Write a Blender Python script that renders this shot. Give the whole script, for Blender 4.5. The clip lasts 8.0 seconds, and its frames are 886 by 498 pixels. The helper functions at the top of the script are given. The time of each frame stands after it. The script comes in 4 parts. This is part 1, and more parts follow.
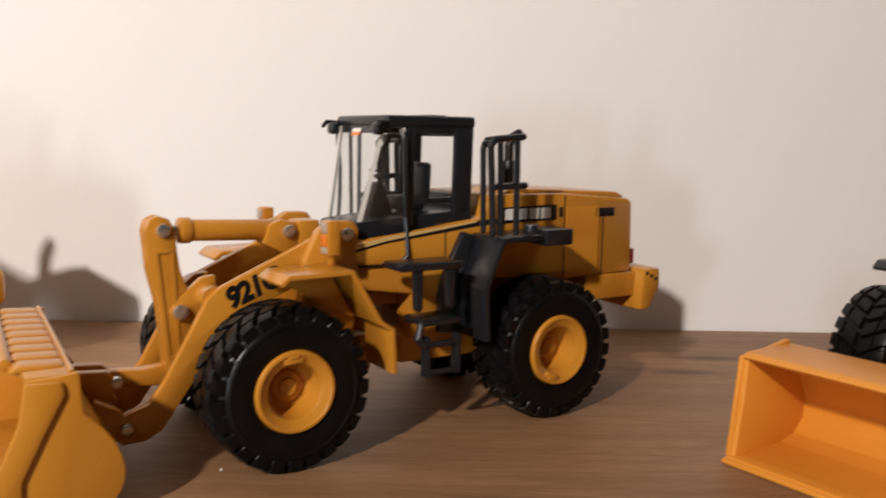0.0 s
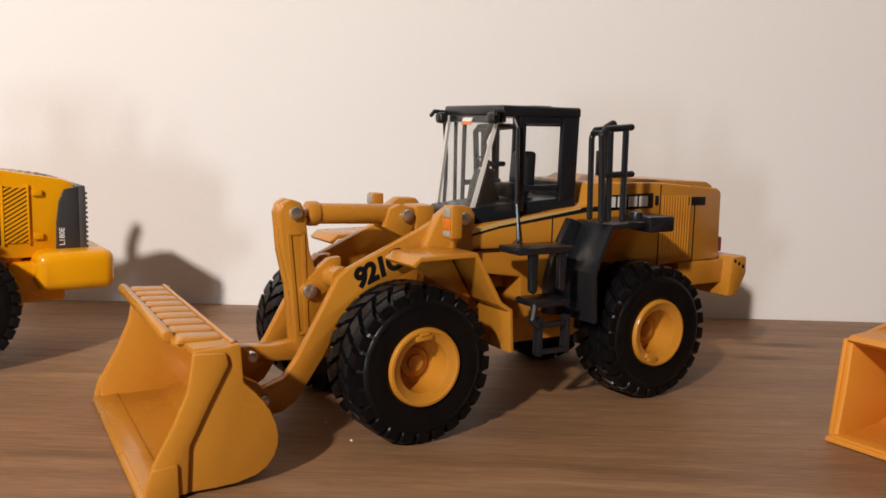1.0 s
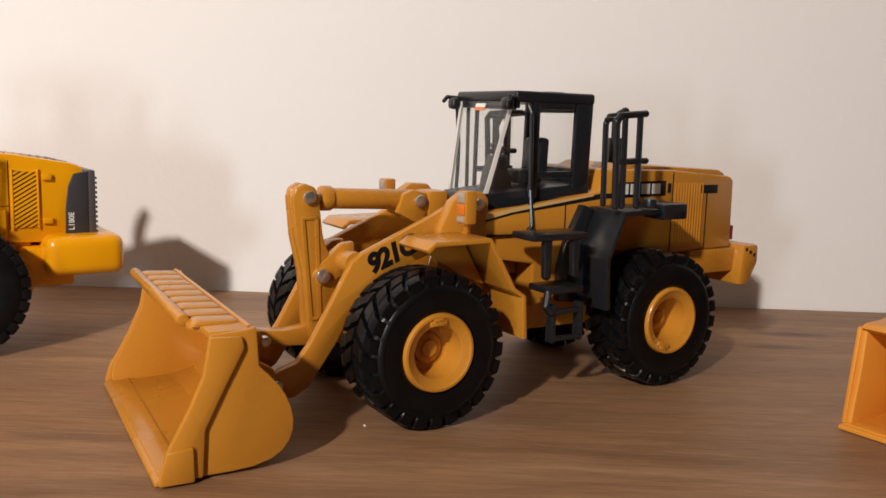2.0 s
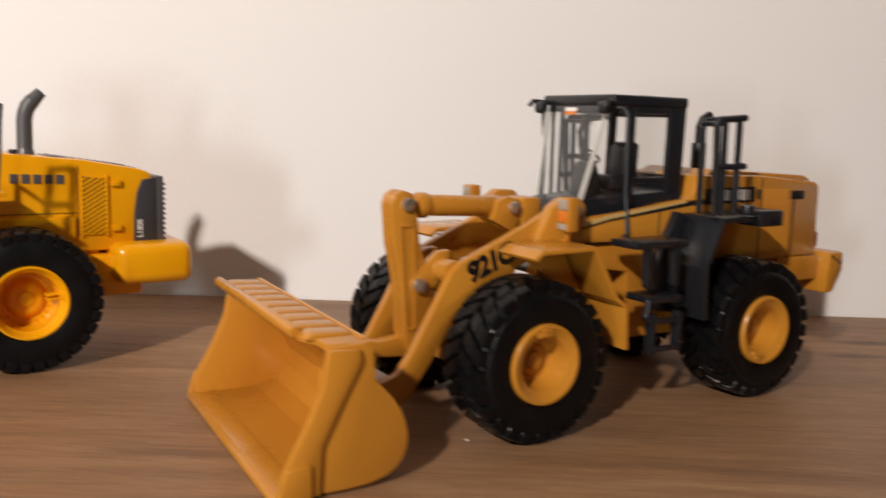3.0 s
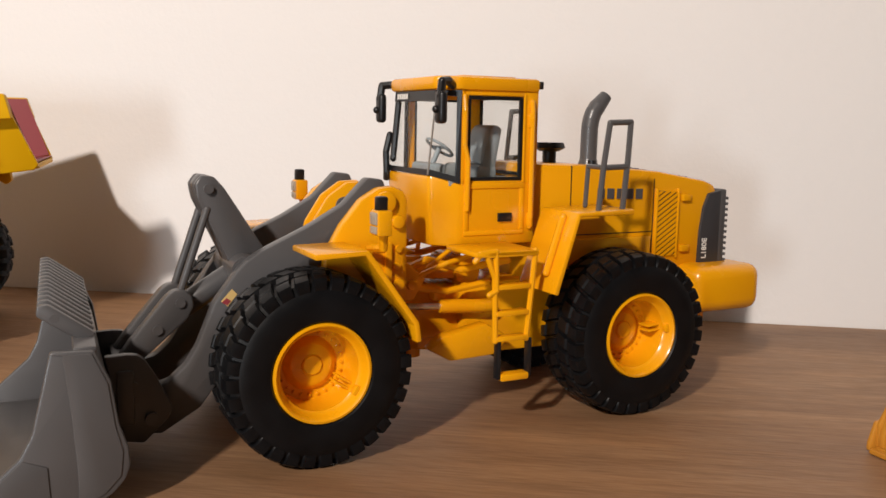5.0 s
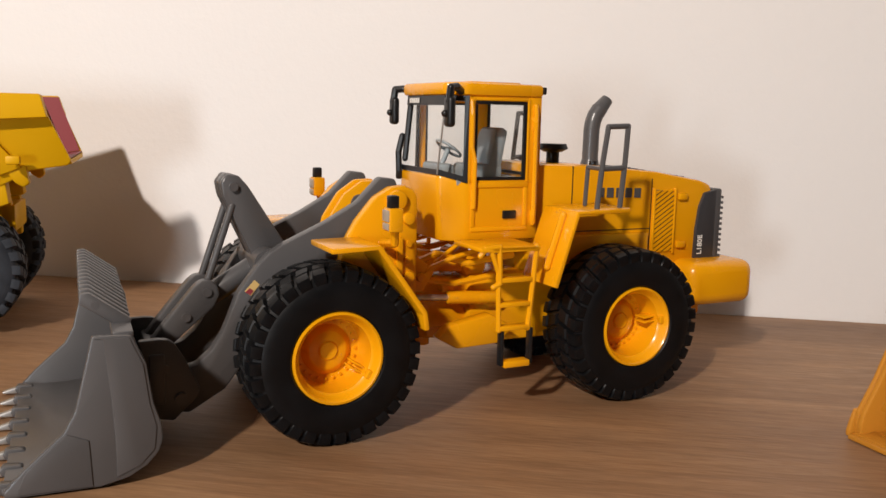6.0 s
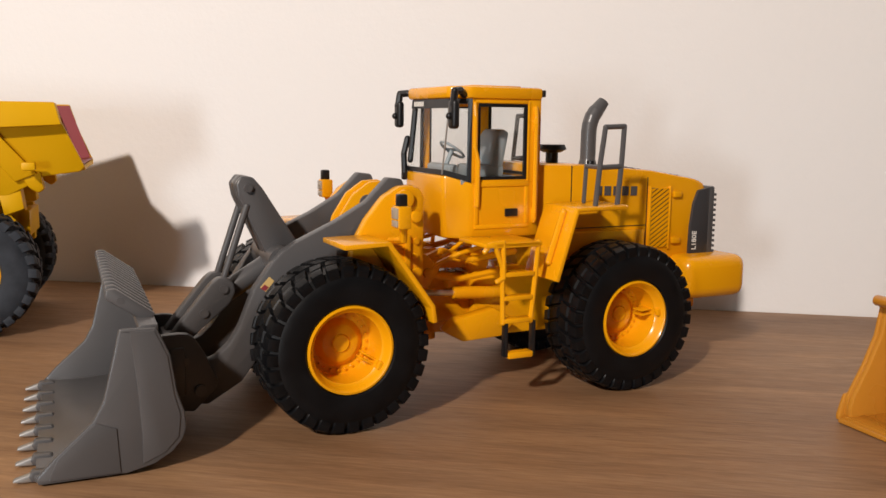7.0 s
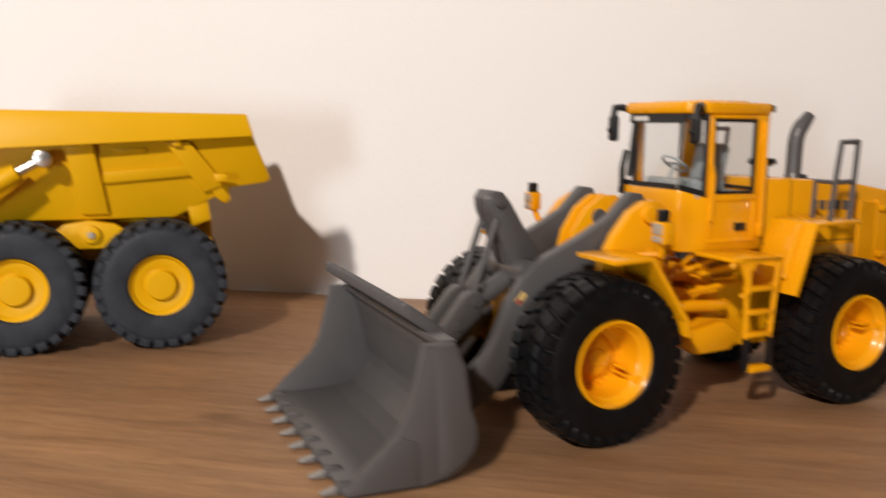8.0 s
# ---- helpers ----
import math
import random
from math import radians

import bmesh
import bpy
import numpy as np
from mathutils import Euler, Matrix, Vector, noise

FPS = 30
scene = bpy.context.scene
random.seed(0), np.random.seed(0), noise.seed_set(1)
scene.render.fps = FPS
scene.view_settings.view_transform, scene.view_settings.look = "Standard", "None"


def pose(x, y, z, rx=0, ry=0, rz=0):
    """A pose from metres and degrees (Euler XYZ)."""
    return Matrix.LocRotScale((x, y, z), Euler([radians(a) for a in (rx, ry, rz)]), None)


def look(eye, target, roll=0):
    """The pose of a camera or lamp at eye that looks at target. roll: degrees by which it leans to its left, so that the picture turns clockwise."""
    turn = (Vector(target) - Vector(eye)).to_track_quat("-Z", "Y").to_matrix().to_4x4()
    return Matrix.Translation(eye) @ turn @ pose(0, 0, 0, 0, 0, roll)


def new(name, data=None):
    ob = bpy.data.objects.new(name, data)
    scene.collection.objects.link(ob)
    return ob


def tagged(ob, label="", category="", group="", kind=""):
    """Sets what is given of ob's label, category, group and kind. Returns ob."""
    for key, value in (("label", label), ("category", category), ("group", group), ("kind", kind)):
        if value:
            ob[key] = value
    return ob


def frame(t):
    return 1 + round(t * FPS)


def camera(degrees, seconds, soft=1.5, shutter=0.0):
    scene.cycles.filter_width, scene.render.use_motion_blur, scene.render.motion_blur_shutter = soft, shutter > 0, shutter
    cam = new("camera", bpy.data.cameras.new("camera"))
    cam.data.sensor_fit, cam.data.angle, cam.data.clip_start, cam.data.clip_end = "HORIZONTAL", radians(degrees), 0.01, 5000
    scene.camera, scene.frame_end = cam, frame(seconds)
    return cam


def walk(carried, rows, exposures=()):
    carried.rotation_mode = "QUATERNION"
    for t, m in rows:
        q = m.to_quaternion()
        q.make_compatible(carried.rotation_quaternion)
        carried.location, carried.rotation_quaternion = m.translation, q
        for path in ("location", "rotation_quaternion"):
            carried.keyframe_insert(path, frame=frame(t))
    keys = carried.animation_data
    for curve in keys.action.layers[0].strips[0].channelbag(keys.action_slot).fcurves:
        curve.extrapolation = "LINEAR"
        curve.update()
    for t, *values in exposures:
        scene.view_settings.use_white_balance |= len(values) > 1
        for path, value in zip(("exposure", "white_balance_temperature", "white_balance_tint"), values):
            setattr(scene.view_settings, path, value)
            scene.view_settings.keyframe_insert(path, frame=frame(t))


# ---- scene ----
# ---------- camera ----------
cam = camera(53.3, 8.0, shutter=0.4)
PATH = [
    (0, (0.03116, -0.30454, 0.06634), (0.02786, -0.00702, 0.02795), 0.8),
    (0.3, (0.01824, -0.30506, 0.06282), (0.01314, -0.00783, 0.02248), 1.0),
    (0.5, (0.01088, -0.30632, 0.06274), (0.00608, -0.00902, 0.02284), 1.0),
    (1, (0.00844, -0.31388, 0.06500), (0.00139, -0.01673, 0.02435), 1.3),
    (1.2, (0.00962, -0.31592, 0.06742), (0.00167, -0.01900, 0.02526), 1.3),
    (2.3, (0.00374, -0.31164, 0.06104), (-0.00271, -0.01490, 0.01738), 1.7),
    (2.5, (0.00278, -0.31042, 0.05982), (-0.00322, -0.01361, 0.01663), 1.6),
    (3, (-0.01608, -0.30834, 0.06306), (-0.02253, -0.01138, 0.02092), 1.6),
    (3.5, (-0.06240, -0.30080, 0.07034), (-0.07590, -0.00406, 0.02833), 1.5),
    (3.8, (-0.08558, -0.29544, 0.06390), (-0.10507, 0.00086, 0.02116), 1.3),
    (4, (-0.10418, -0.29210, 0.05966), (-0.12533, 0.00417, 0.01751), 1.1),
    (4.2, (-0.11608, -0.28946, 0.05746), (-0.14473, 0.00622, 0.01561), 1.2),
    (4.5, (-0.13130, -0.28894, 0.06050), (-0.16851, 0.00591, 0.01954), 0.9),
    (5, (-0.13374, -0.28952, 0.06112), (-0.17873, 0.00410, 0.01913), 1.0),
    (5.2, (-0.13248, -0.29200, 0.06042), (-0.17957, 0.00103, 0.01663), 1.2),
    (6.3, (-0.13028, -0.30426, 0.06444), (-0.18128, -0.01207, 0.01944), 1.1),
    (6.5, (-0.13062, -0.30612, 0.06322), (-0.18133, -0.01357, 0.02031), 0.8),
    (7, (-0.13114, -0.31006, 0.06260), (-0.17959, -0.01708, 0.02000), 0.7),
    (7.5, (-0.14582, -0.31786, 0.06380), (-0.19368, -0.02457, 0.02269), 0.9),
    (7.8, (-0.16604, -0.31820, 0.05998), (-0.21464, -0.02522, 0.01753), 1.0),
    (8, (-0.18086, -0.31990, 0.06460), (-0.23305, -0.02743, 0.02290), 0.8),
]
walk(cam, [(t, look(eye, target, roll)) for t, eye, target, roll in PATH], [(0, 0.26), (1.2, 0.18), (2.5, 0.17), (3.5, 0.08), (4.5, -0.04), (8, -0.06)])

# ---------- light ----------
world = bpy.data.worlds.new("room_air")
scene.world = world
world.use_nodes = True
world.node_tree.nodes["Background"].inputs[0].default_value = (1.0, 0.86, 0.72, 1)
world.node_tree.nodes["Background"].inputs[1].default_value = 0.015

def room_light(name, size, energy, colour, at, towards):
    data = bpy.data.lights.new(name, "AREA")
    data.shape = "DISK"
    data.size, data.energy, data.color = size, energy, colour
    new(name, data).matrix_world = look(at, towards)


# the warm lamp above casts the crisp shadows, a cooler one at shelf height the pale wide ones
room_light("room_lamp", 0.055, 13.4, (1.0, 0.89, 0.80), (-0.37, -1.0, 0.57), (-0.80, -0.12, 0.02))
room_light("low_lamp", 0.16, 2.6, (0.80, 0.92, 1.0), (-0.37, -0.93, 0.042), (-0.85, -0.25, 0.08))


# ---------- materials ----------
def nodes_of(name):
    mat = bpy.data.materials.new(name)
    mat.use_nodes = True
    nt = mat.node_tree
    return mat, nt, nt.nodes["Principled BSDF"]


def coords(nt, scale):
    tc = nt.nodes.new("ShaderNodeTexCoord")
    mp = nt.nodes.new("ShaderNodeMapping")
    mp.inputs["Scale"].default_value = scale
    nt.links.new(tc.outputs["Object"], mp.inputs["Vector"])
    return mp.outputs["Vector"]


def noise_node(nt, vec, scale, detail=4.0, rough=0.55):
    n = nt.nodes.new("ShaderNodeTexNoise")
    n.inputs["Scale"].default_value = scale
    n.inputs["Detail"].default_value = detail
    n.inputs["Roughness"].default_value = rough
    nt.links.new(vec, n.inputs["Vector"])
    return n.outputs["Fac"]


def ramp(nt, fac, stops):
    r = nt.nodes.new("ShaderNodeValToRGB")
    while len(r.color_ramp.elements) < len(stops):
        r.color_ramp.elements.new(0.5)
    for e, (p, c) in zip(r.color_ramp.elements, stops):
        e.position, e.color = p, (*c, 1)
    nt.links.new(fac, r.inputs["Fac"])
    return r.outputs["Color"]


def mixed(nt, fac, a, b, mode="MIX"):
    m = nt.nodes.new("ShaderNodeMix")
    m.data_type, m.blend_type = "RGBA", mode
    for sock, v in ((m.inputs["Factor"], fac), (m.inputs["A"], a), (m.inputs["B"], b)):
        if hasattr(v, "links"):
            nt.links.new(v, sock)
        elif isinstance(v, tuple):
            sock.default_value = (*v, 1)
        else:
            sock.default_value = v
    return m.outputs["Result"]


def bump(nt, bsdf, height, strength, distance):
    b = nt.nodes.new("ShaderNodeBump")
    b.inputs["Strength"].default_value = strength
    b.inputs["Distance"].default_value = distance
    nt.links.new(height, b.inputs["Height"])
    nt.links.new(b.outputs["Normal"], bsdf.inputs["Normal"])


def span(nt, fac, lo, hi, start=0.3, stop=0.7):
    m = nt.nodes.new("ShaderNodeMapRange")
    m.inputs["From Min"].default_value, m.inputs["From Max"].default_value = start, stop
    m.inputs["To Min"].default_value, m.inputs["To Max"].default_value = lo, hi
    nt.links.new(fac, m.inputs["Value"])
    return m.outputs["Result"]


def paint(name, colour, rough=0.28, vary=0.08, coat=0.3, metal=0.0, grain=0.00002, spec=0.4):
    """Model paint or plastic: slight cloudiness, fine orange peel, uneven gloss."""
    mat, nt, b = nodes_of(name)
    vec = coords(nt, (1, 1, 1))
    big = noise_node(nt, vec, 45, 3)
    fine = noise_node(nt, vec, 1400, 3)
    dark = tuple(c * (1 - vary) for c in colour)
    light = tuple(min(1, c * (1 + vary)) for c in colour)
    nt.links.new(mixed(nt, big, dark, light), b.inputs["Base Color"])
    nt.links.new(span(nt, big, rough - 0.05, rough + 0.07), b.inputs["Roughness"])
    b.inputs["Metallic"].default_value = metal
    b.inputs["Specular IOR Level"].default_value = spec
    b.inputs["Coat Weight"].default_value = coat
    b.inputs["Coat Roughness"].default_value = 0.15
    bump(nt, b, fine, 0.25, grain)
    return mat


def rubber(name, colour, rough):
    mat, nt, b = nodes_of(name)
    vec = coords(nt, (1, 1, 1))
    dust = noise_node(nt, vec, 160, 5, 0.65)
    fine = noise_node(nt, vec, 2500, 2)
    nt.links.new(ramp(nt, dust, [(0.35, colour), (0.8, tuple(c * 1.9 for c in colour))]), b.inputs["Base Color"])
    nt.links.new(span(nt, dust, rough - 0.06, rough + 0.12), b.inputs["Roughness"])
    b.inputs["Specular IOR Level"].default_value = 0.2
    bump(nt, b, fine, 0.3, 0.00004)
    return mat


YELLOW = paint("yellow_gloss_paint", (0.80, 0.345, 0.003), 0.25, 0.05)
TRUCK_YELLOW = paint("lemon_yellow_paint", (0.66, 0.355, 0.002), 0.42, 0.06, 0.0, spec=0.22)
ORANGE = paint("orange_ochre_paint", (0.495, 0.207, 0.022), 0.28, 0.06)
ORANGE_PALE = paint("pale_orange_plastic", (0.66, 0.26, 0.03), 0.42, 0.05, 0.05)
GREY = paint("warm_grey_paint", (0.080, 0.077, 0.079), 0.36, 0.1, 0.1)
DARK = paint("charcoal_plastic", (0.0100, 0.0115, 0.0148), 0.33, 0.12, 0.15)
CHARCOAL = paint("dark_grey_paint", (0.040, 0.039, 0.042), 0.4, 0.1, 0.0)
BLACK = paint("black_plastic", (0.009, 0.009, 0.010), 0.35, 0.1, 0.0)
SEAT = paint("grey_seat_plastic", (0.30, 0.34, 0.36), 0.5, 0.08, 0.0)
WHITE = paint("white_print", (0.72, 0.70, 0.66), 0.4, 0.03, 0.0)
GOLD = paint("gold_print", (0.62, 0.42, 0.16), 0.4, 0.03, 0.0)
RED = paint("dark_red_paint", (0.26, 0.035, 0.045), 0.45, 0.08, 0.0)
AMBER = paint("amber_lens", (0.62, 0.17, 0.02), 0.2, 0.03, 0.3)
LENS = paint("clear_lens", (0.36, 0.31, 0.25), 0.18, 0.05, 0.4)
STEEL = paint("bright_steel", (0.62, 0.60, 0.57), 0.3, 0.08, 0.0, 0.9)
TOOTH = paint("silver_paint", (0.36, 0.355, 0.35), 0.42, 0.15, 0.0, 0.7)
RUBBER = rubber("black_rubber", (0.0035, 0.0036, 0.0042), 0.40)
RUBBER_GLOSS = rubber("shiny_black_rubber", (0.003, 0.003, 0.0034), 0.31)
RUBBER_GREY = rubber("dusty_grey_rubber", (0.020, 0.023, 0.029), 0.55)


def glass_material(name, tint, share):
    mat, nt, b = nodes_of(name)
    nt.nodes.remove(b)
    out = nt.nodes["Material Output"]
    clear, gloss, mix = (nt.nodes.new(k) for k in ("ShaderNodeBsdfTransparent", "ShaderNodeBsdfGlossy", "ShaderNodeMixShader"))
    clear.inputs[0].default_value = (*tint, 1)
    gloss.inputs["Roughness"].default_value = 0.06
    mix.inputs[0].default_value = share
    nt.links.new(clear.outputs[0], mix.inputs[1])
    nt.links.new(gloss.outputs[0], mix.inputs[2])
    nt.links.new(mix.outputs[0], out.inputs["Surface"])
    return mat


GLASS = glass_material("clear_plastic_pane", (0.982, 0.988, 0.986), 0.05)
# opaque pale colour stands in for light scattered inside clear plastic
PILLAR = paint("pale_scatter_edge", (0.60, 0.59, 0.56), 0.2, 0.05, 0.2)


def knots(nt, col):
    """Dark lens-shaped knots, with the grain drawn round them."""
    tc = nt.nodes.new("ShaderNodeTexCoord")
    for x, y, rx, ry, deep in ((0.110, -0.041, 0.017, 0.0042, 0.75), (0.098, -0.058, 0.014, 0.0035, 0.7), (-0.262, -0.143, 0.008, 0.0045, 0.5), (-0.070, -0.150, 0.02, 0.003, 0.45), (-0.03, -0.02, 0.02, 0.003, 0.4)):
        mp = nt.nodes.new("ShaderNodeMapping")
        mp.inputs["Location"].default_value = (-x / rx, -y / ry, 0)
        mp.inputs["Scale"].default_value = (1 / rx, 1 / ry, 0)
        nt.links.new(tc.outputs["Object"], mp.inputs["Vector"])
        dist = nt.nodes.new("ShaderNodeVectorMath")
        dist.operation = "LENGTH"
        nt.links.new(mp.outputs[0], dist.inputs[0])
        m = nt.nodes.new("ShaderNodeMapRange")
        m.interpolation_type = "SMOOTHSTEP"
        m.inputs["From Min"].default_value, m.inputs["From Max"].default_value = 1.0, 0.2
        m.inputs["To Min"].default_value, m.inputs["To Max"].default_value = 0.0, deep
        nt.links.new(dist.outputs["Value"], m.inputs["Value"])
        col = mixed(nt, m.outputs["Result"], col, (0.075, 0.036, 0.02))
    return col


def wood_material():
    """Brown laminate: long grain along x, fine pores, darker bands and a few knots."""
    mat, nt, b = nodes_of("brown_wood_laminate")
    warp = noise_node(nt, coords(nt, (14, 30, 1)), 1.0, 2)
    tc = coords(nt, (5, 85, 1))
    shift = nt.nodes.new("ShaderNodeVectorMath")
    shift.operation = "ADD"
    both = nt.nodes.new("ShaderNodeCombineXYZ")
    nt.links.new(span(nt, warp, -0.5, 0.5), both.inputs["Y"])
    nt.links.new(tc, shift.inputs[0])
    nt.links.new(both.outputs[0], shift.inputs[1])
    band = noise_node(nt, shift.outputs[0], 1.0, 6, 0.62)
    streak = noise_node(nt, coords(nt, (26, 330, 1)), 1.0, 5, 0.68)
    pores = noise_node(nt, coords(nt, (150, 1500, 1)), 1.0, 3, 0.6)
    wide = noise_node(nt, coords(nt, (4, 26, 1)), 1.0, 4)
    mottle = noise_node(nt, coords(nt, (45, 110, 1)), 1.0, 4, 0.6)
    col = ramp(nt, band, [(0.26, (0.125, 0.060, 0.028)), (0.42, (0.350, 0.188, 0.090)), (0.60, (0.450, 0.252, 0.123)), (0.78, (0.57, 0.345, 0.182))])
    col = mixed(nt, span(nt, wide, 0.0, 0.6, 0.38, 0.66), col, (0.185, 0.098, 0.054))
    col = mixed(nt, span(nt, mottle, 0.0, 0.4, 0.4, 0.64), col, (0.34, 0.205, 0.115))
    col = mixed(nt, span(nt, streak, 0.0, 0.66, 0.42, 0.68), col, (0.195, 0.100, 0.048))
    col = mixed(nt, span(nt, pores, 0.0, 0.3), col, (0.120, 0.063, 0.030))
    col = knots(nt, col)
    nt.links.new(col, b.inputs["Base Color"])
    nt.links.new(span(nt, pores, 0.48, 0.62), b.inputs["Roughness"])
    b.inputs["Specular IOR Level"].default_value = 0.35
    bump(nt, b, pores, 0.25, 0.0001)
    return mat


def wall_material(name, colour):
    mat, nt, b = nodes_of(name)
    vec = coords(nt, (1, 1, 1))
    cloud = noise_node(nt, vec, 9, 4)
    roll = noise_node(nt, vec, 260, 4, 0.6)
    nt.links.new(mixed(nt, cloud, tuple(c * 0.955 for c in colour), colour), b.inputs["Base Color"])
    b.inputs["Roughness"].default_value = 0.75
    bump(nt, b, roll, 0.3, 0.0006)
    return mat


WOOD = wood_material()
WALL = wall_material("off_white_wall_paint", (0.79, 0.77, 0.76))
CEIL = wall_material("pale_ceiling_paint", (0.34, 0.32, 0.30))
# dark tan for the unseen walls, chosen to keep their bounced light low
ROOM = wall_material("low_bounce_tan_paint", (0.16, 0.14, 0.12))
CARPET = wall_material("beige_carpet", (0.2, 0.17, 0.13))


# ---------- mesh helpers, in millimetres ----------
def finish(bm, name, mat):
    bmesh.ops.recalc_face_normals(bm, faces=bm.faces)
    bmesh.ops.scale(bm, vec=(0.001, 0.001, 0.001), verts=bm.verts)
    me = bpy.data.meshes.new(name)
    bm.to_mesh(me)
    bm.free()
    me.materials.append(mat)
    for p in me.polygons:
        p.use_smooth = True
    me.set_sharp_from_angle(angle=radians(38))
    return me


def part(name, bm, mat, parent, label=""):
    ob = new(name, finish(bm, name, mat))
    ob.parent = parent
    return tagged(ob, label)


def placed(name, me, parent, at=(0, 0, 0), turn=(0, 0, 0), label=""):
    """Another object on a ready mesh; at in millimetres, turn in degrees."""
    ob = new(name, me)
    ob.parent = parent
    ob.matrix_basis = pose(at[0] * 0.001, at[1] * 0.001, at[2] * 0.001, *turn)
    return tagged(ob, label)


def box(bm, a, b, bevel=0.0, seg=2):
    tmp = bmesh.new()
    bmesh.ops.create_cube(tmp, size=1)
    for v in tmp.verts:
        v.co = Vector([a[i] + (b[i] - a[i]) * (v.co[i] + 0.5) for i in range(3)])
    if bevel:
        bmesh.ops.bevel(tmp, geom=tmp.edges[:], offset=bevel, segments=seg, affect="EDGES", profile=0.5)
    return merge(bm, tmp)


def merge(bm, tmp, m=None):
    if m is not None:
        bmesh.ops.transform(tmp, matrix=m, verts=tmp.verts)
    me = bpy.data.meshes.new("scratch")
    tmp.to_mesh(me)
    tmp.free()
    bm.from_mesh(me)
    bpy.data.meshes.remove(me)
    return bm


def prism(bm, pts, y0, y1, bevel=0.0, plane="xz"):
    """A plate: a polygon in the xz (or xy, yz) plane, extruded along the third axis."""
    put = {"xz": lambda p, d: (p[0], d, p[1]), "xy": lambda p, d: (p[0], p[1], d), "yz": lambda p, d: (d, p[0], p[1])}[plane]
    tmp = bmesh.new()
    lo = [tmp.verts.new(put(p, y0)) for p in pts]
    hi = [tmp.verts.new(put(p, y1)) for p in pts]
    n = len(pts)
    tmp.faces.new(lo)
    tmp.faces.new(list(reversed(hi)))
    for i in range(n):
        tmp.faces.new((lo[i], lo[(i + 1) % n], hi[(i + 1) % n], hi[i]))
    bmesh.ops.recalc_face_normals(tmp, faces=tmp.faces)
    if bevel:
        bmesh.ops.bevel(tmp, geom=tmp.edges[:], offset=bevel, segments=2, affect="EDGES", profile=0.5)
    return merge(bm, tmp)


def sheet(bm, line, y0, y1, thick, bevel=0.25):
    """A bent sheet: an open xz line given thickness, from y0 to y1."""
    off = []
    for i, p in enumerate(line):
        a = Vector(line[max(i - 1, 0)])
        b = Vector(line[min(i + 1, len(line) - 1)])
        d = (b - a).normalized()
        off.append((p[0] + d[1] * thick, p[1] - d[0] * thick))
    return prism(bm, list(line) + off[::-1], y0, y1, bevel)


def slab(bm, corners, thick):
    """A flat plate through corners in space, thick either side of them by half."""
    pts = [Vector(p) for p in corners]
    n = (pts[1] - pts[0]).cross(pts[2] - pts[0]).normalized() * (thick / 2)
    tmp = bmesh.new()
    lo, hi = [tmp.verts.new(p - n) for p in pts], [tmp.verts.new(p + n) for p in pts]
    tmp.faces.new(lo)
    tmp.faces.new(hi[::-1])
    for i in range(len(pts)):
        k = (i + 1) % len(pts)
        tmp.faces.new((lo[i], lo[k], hi[k], hi[i]))
    return merge(bm, tmp)


def quad_edge(bm, corners, widths, thick):
    """Strips along the four sides of a quad: bottom, far, top, near; a width of 0 leaves one out."""
    p = [Vector(c) for c in corners]
    for i, w in enumerate(widths):
        if w:
            a, b, prev, after = p[i], p[(i + 1) % 4], p[i - 1], p[(i + 2) % 4]
            slab(bm, [a, b, b + (after - b).normalized() * w, a + (prev - a).normalized() * w], thick)
    return bm


def clipped_band(x0, x1, z0, z1, rise, at, high):
    """A slanting band clipped to an upright rectangle, as a polygon."""
    pts = [(x0, at), (x1, at + rise), (x1, at + rise + high), (x0, at + high)]
    for lim, keep in ((z0, 1), (z1, -1)):
        out = []
        for p, q in zip(pts, pts[1:] + pts[:1]):
            inp, inq = keep * (p[1] - lim) >= 0, keep * (q[1] - lim) >= 0
            if inp:
                out.append(p)
            if inp != inq:
                k = (lim - p[1]) / (q[1] - p[1])
                out.append((p[0] + k * (q[0] - p[0]), lim))
        pts = out
        if not pts:
            break
    return pts


def rod(bm, a, b, r, seg=12, r2=None, bevel=0.0):
    a, b = Vector(a), Vector(b)
    tmp = bmesh.new()
    bmesh.ops.create_cone(tmp, cap_ends=True, segments=seg, radius1=r, radius2=r if r2 is None else r2, depth=(b - a).length)
    if bevel:
        rims = [e for e in tmp.edges if abs(e.verts[0].co.z - e.verts[1].co.z) < 1e-6]
        bmesh.ops.bevel(tmp, geom=rims, offset=bevel, segments=2, affect="EDGES", profile=0.5)
    return merge(bm, tmp, Matrix.Translation((a + b) / 2) @ (b - a).to_track_quat("Z", "Y").to_matrix().to_4x4())


def tube(bm, pts, r, seg=8):
    """A bent round bar through the points."""
    for a, b in zip(pts, pts[1:]):
        rod(bm, a, b, r, seg)
    for p in pts:
        tmp = bmesh.new()
        bmesh.ops.create_icosphere(tmp, subdivisions=2, radius=r * 1.02)
        merge(bm, tmp, Matrix.Translation(p))
    return bm


def ball(bm, at, r, squash=(1, 1, 1)):
    tmp = bmesh.new()
    bmesh.ops.create_icosphere(tmp, subdivisions=2, radius=r)
    return merge(bm, tmp, Matrix.Translation(at) @ Matrix.Diagonal((*squash, 1)))


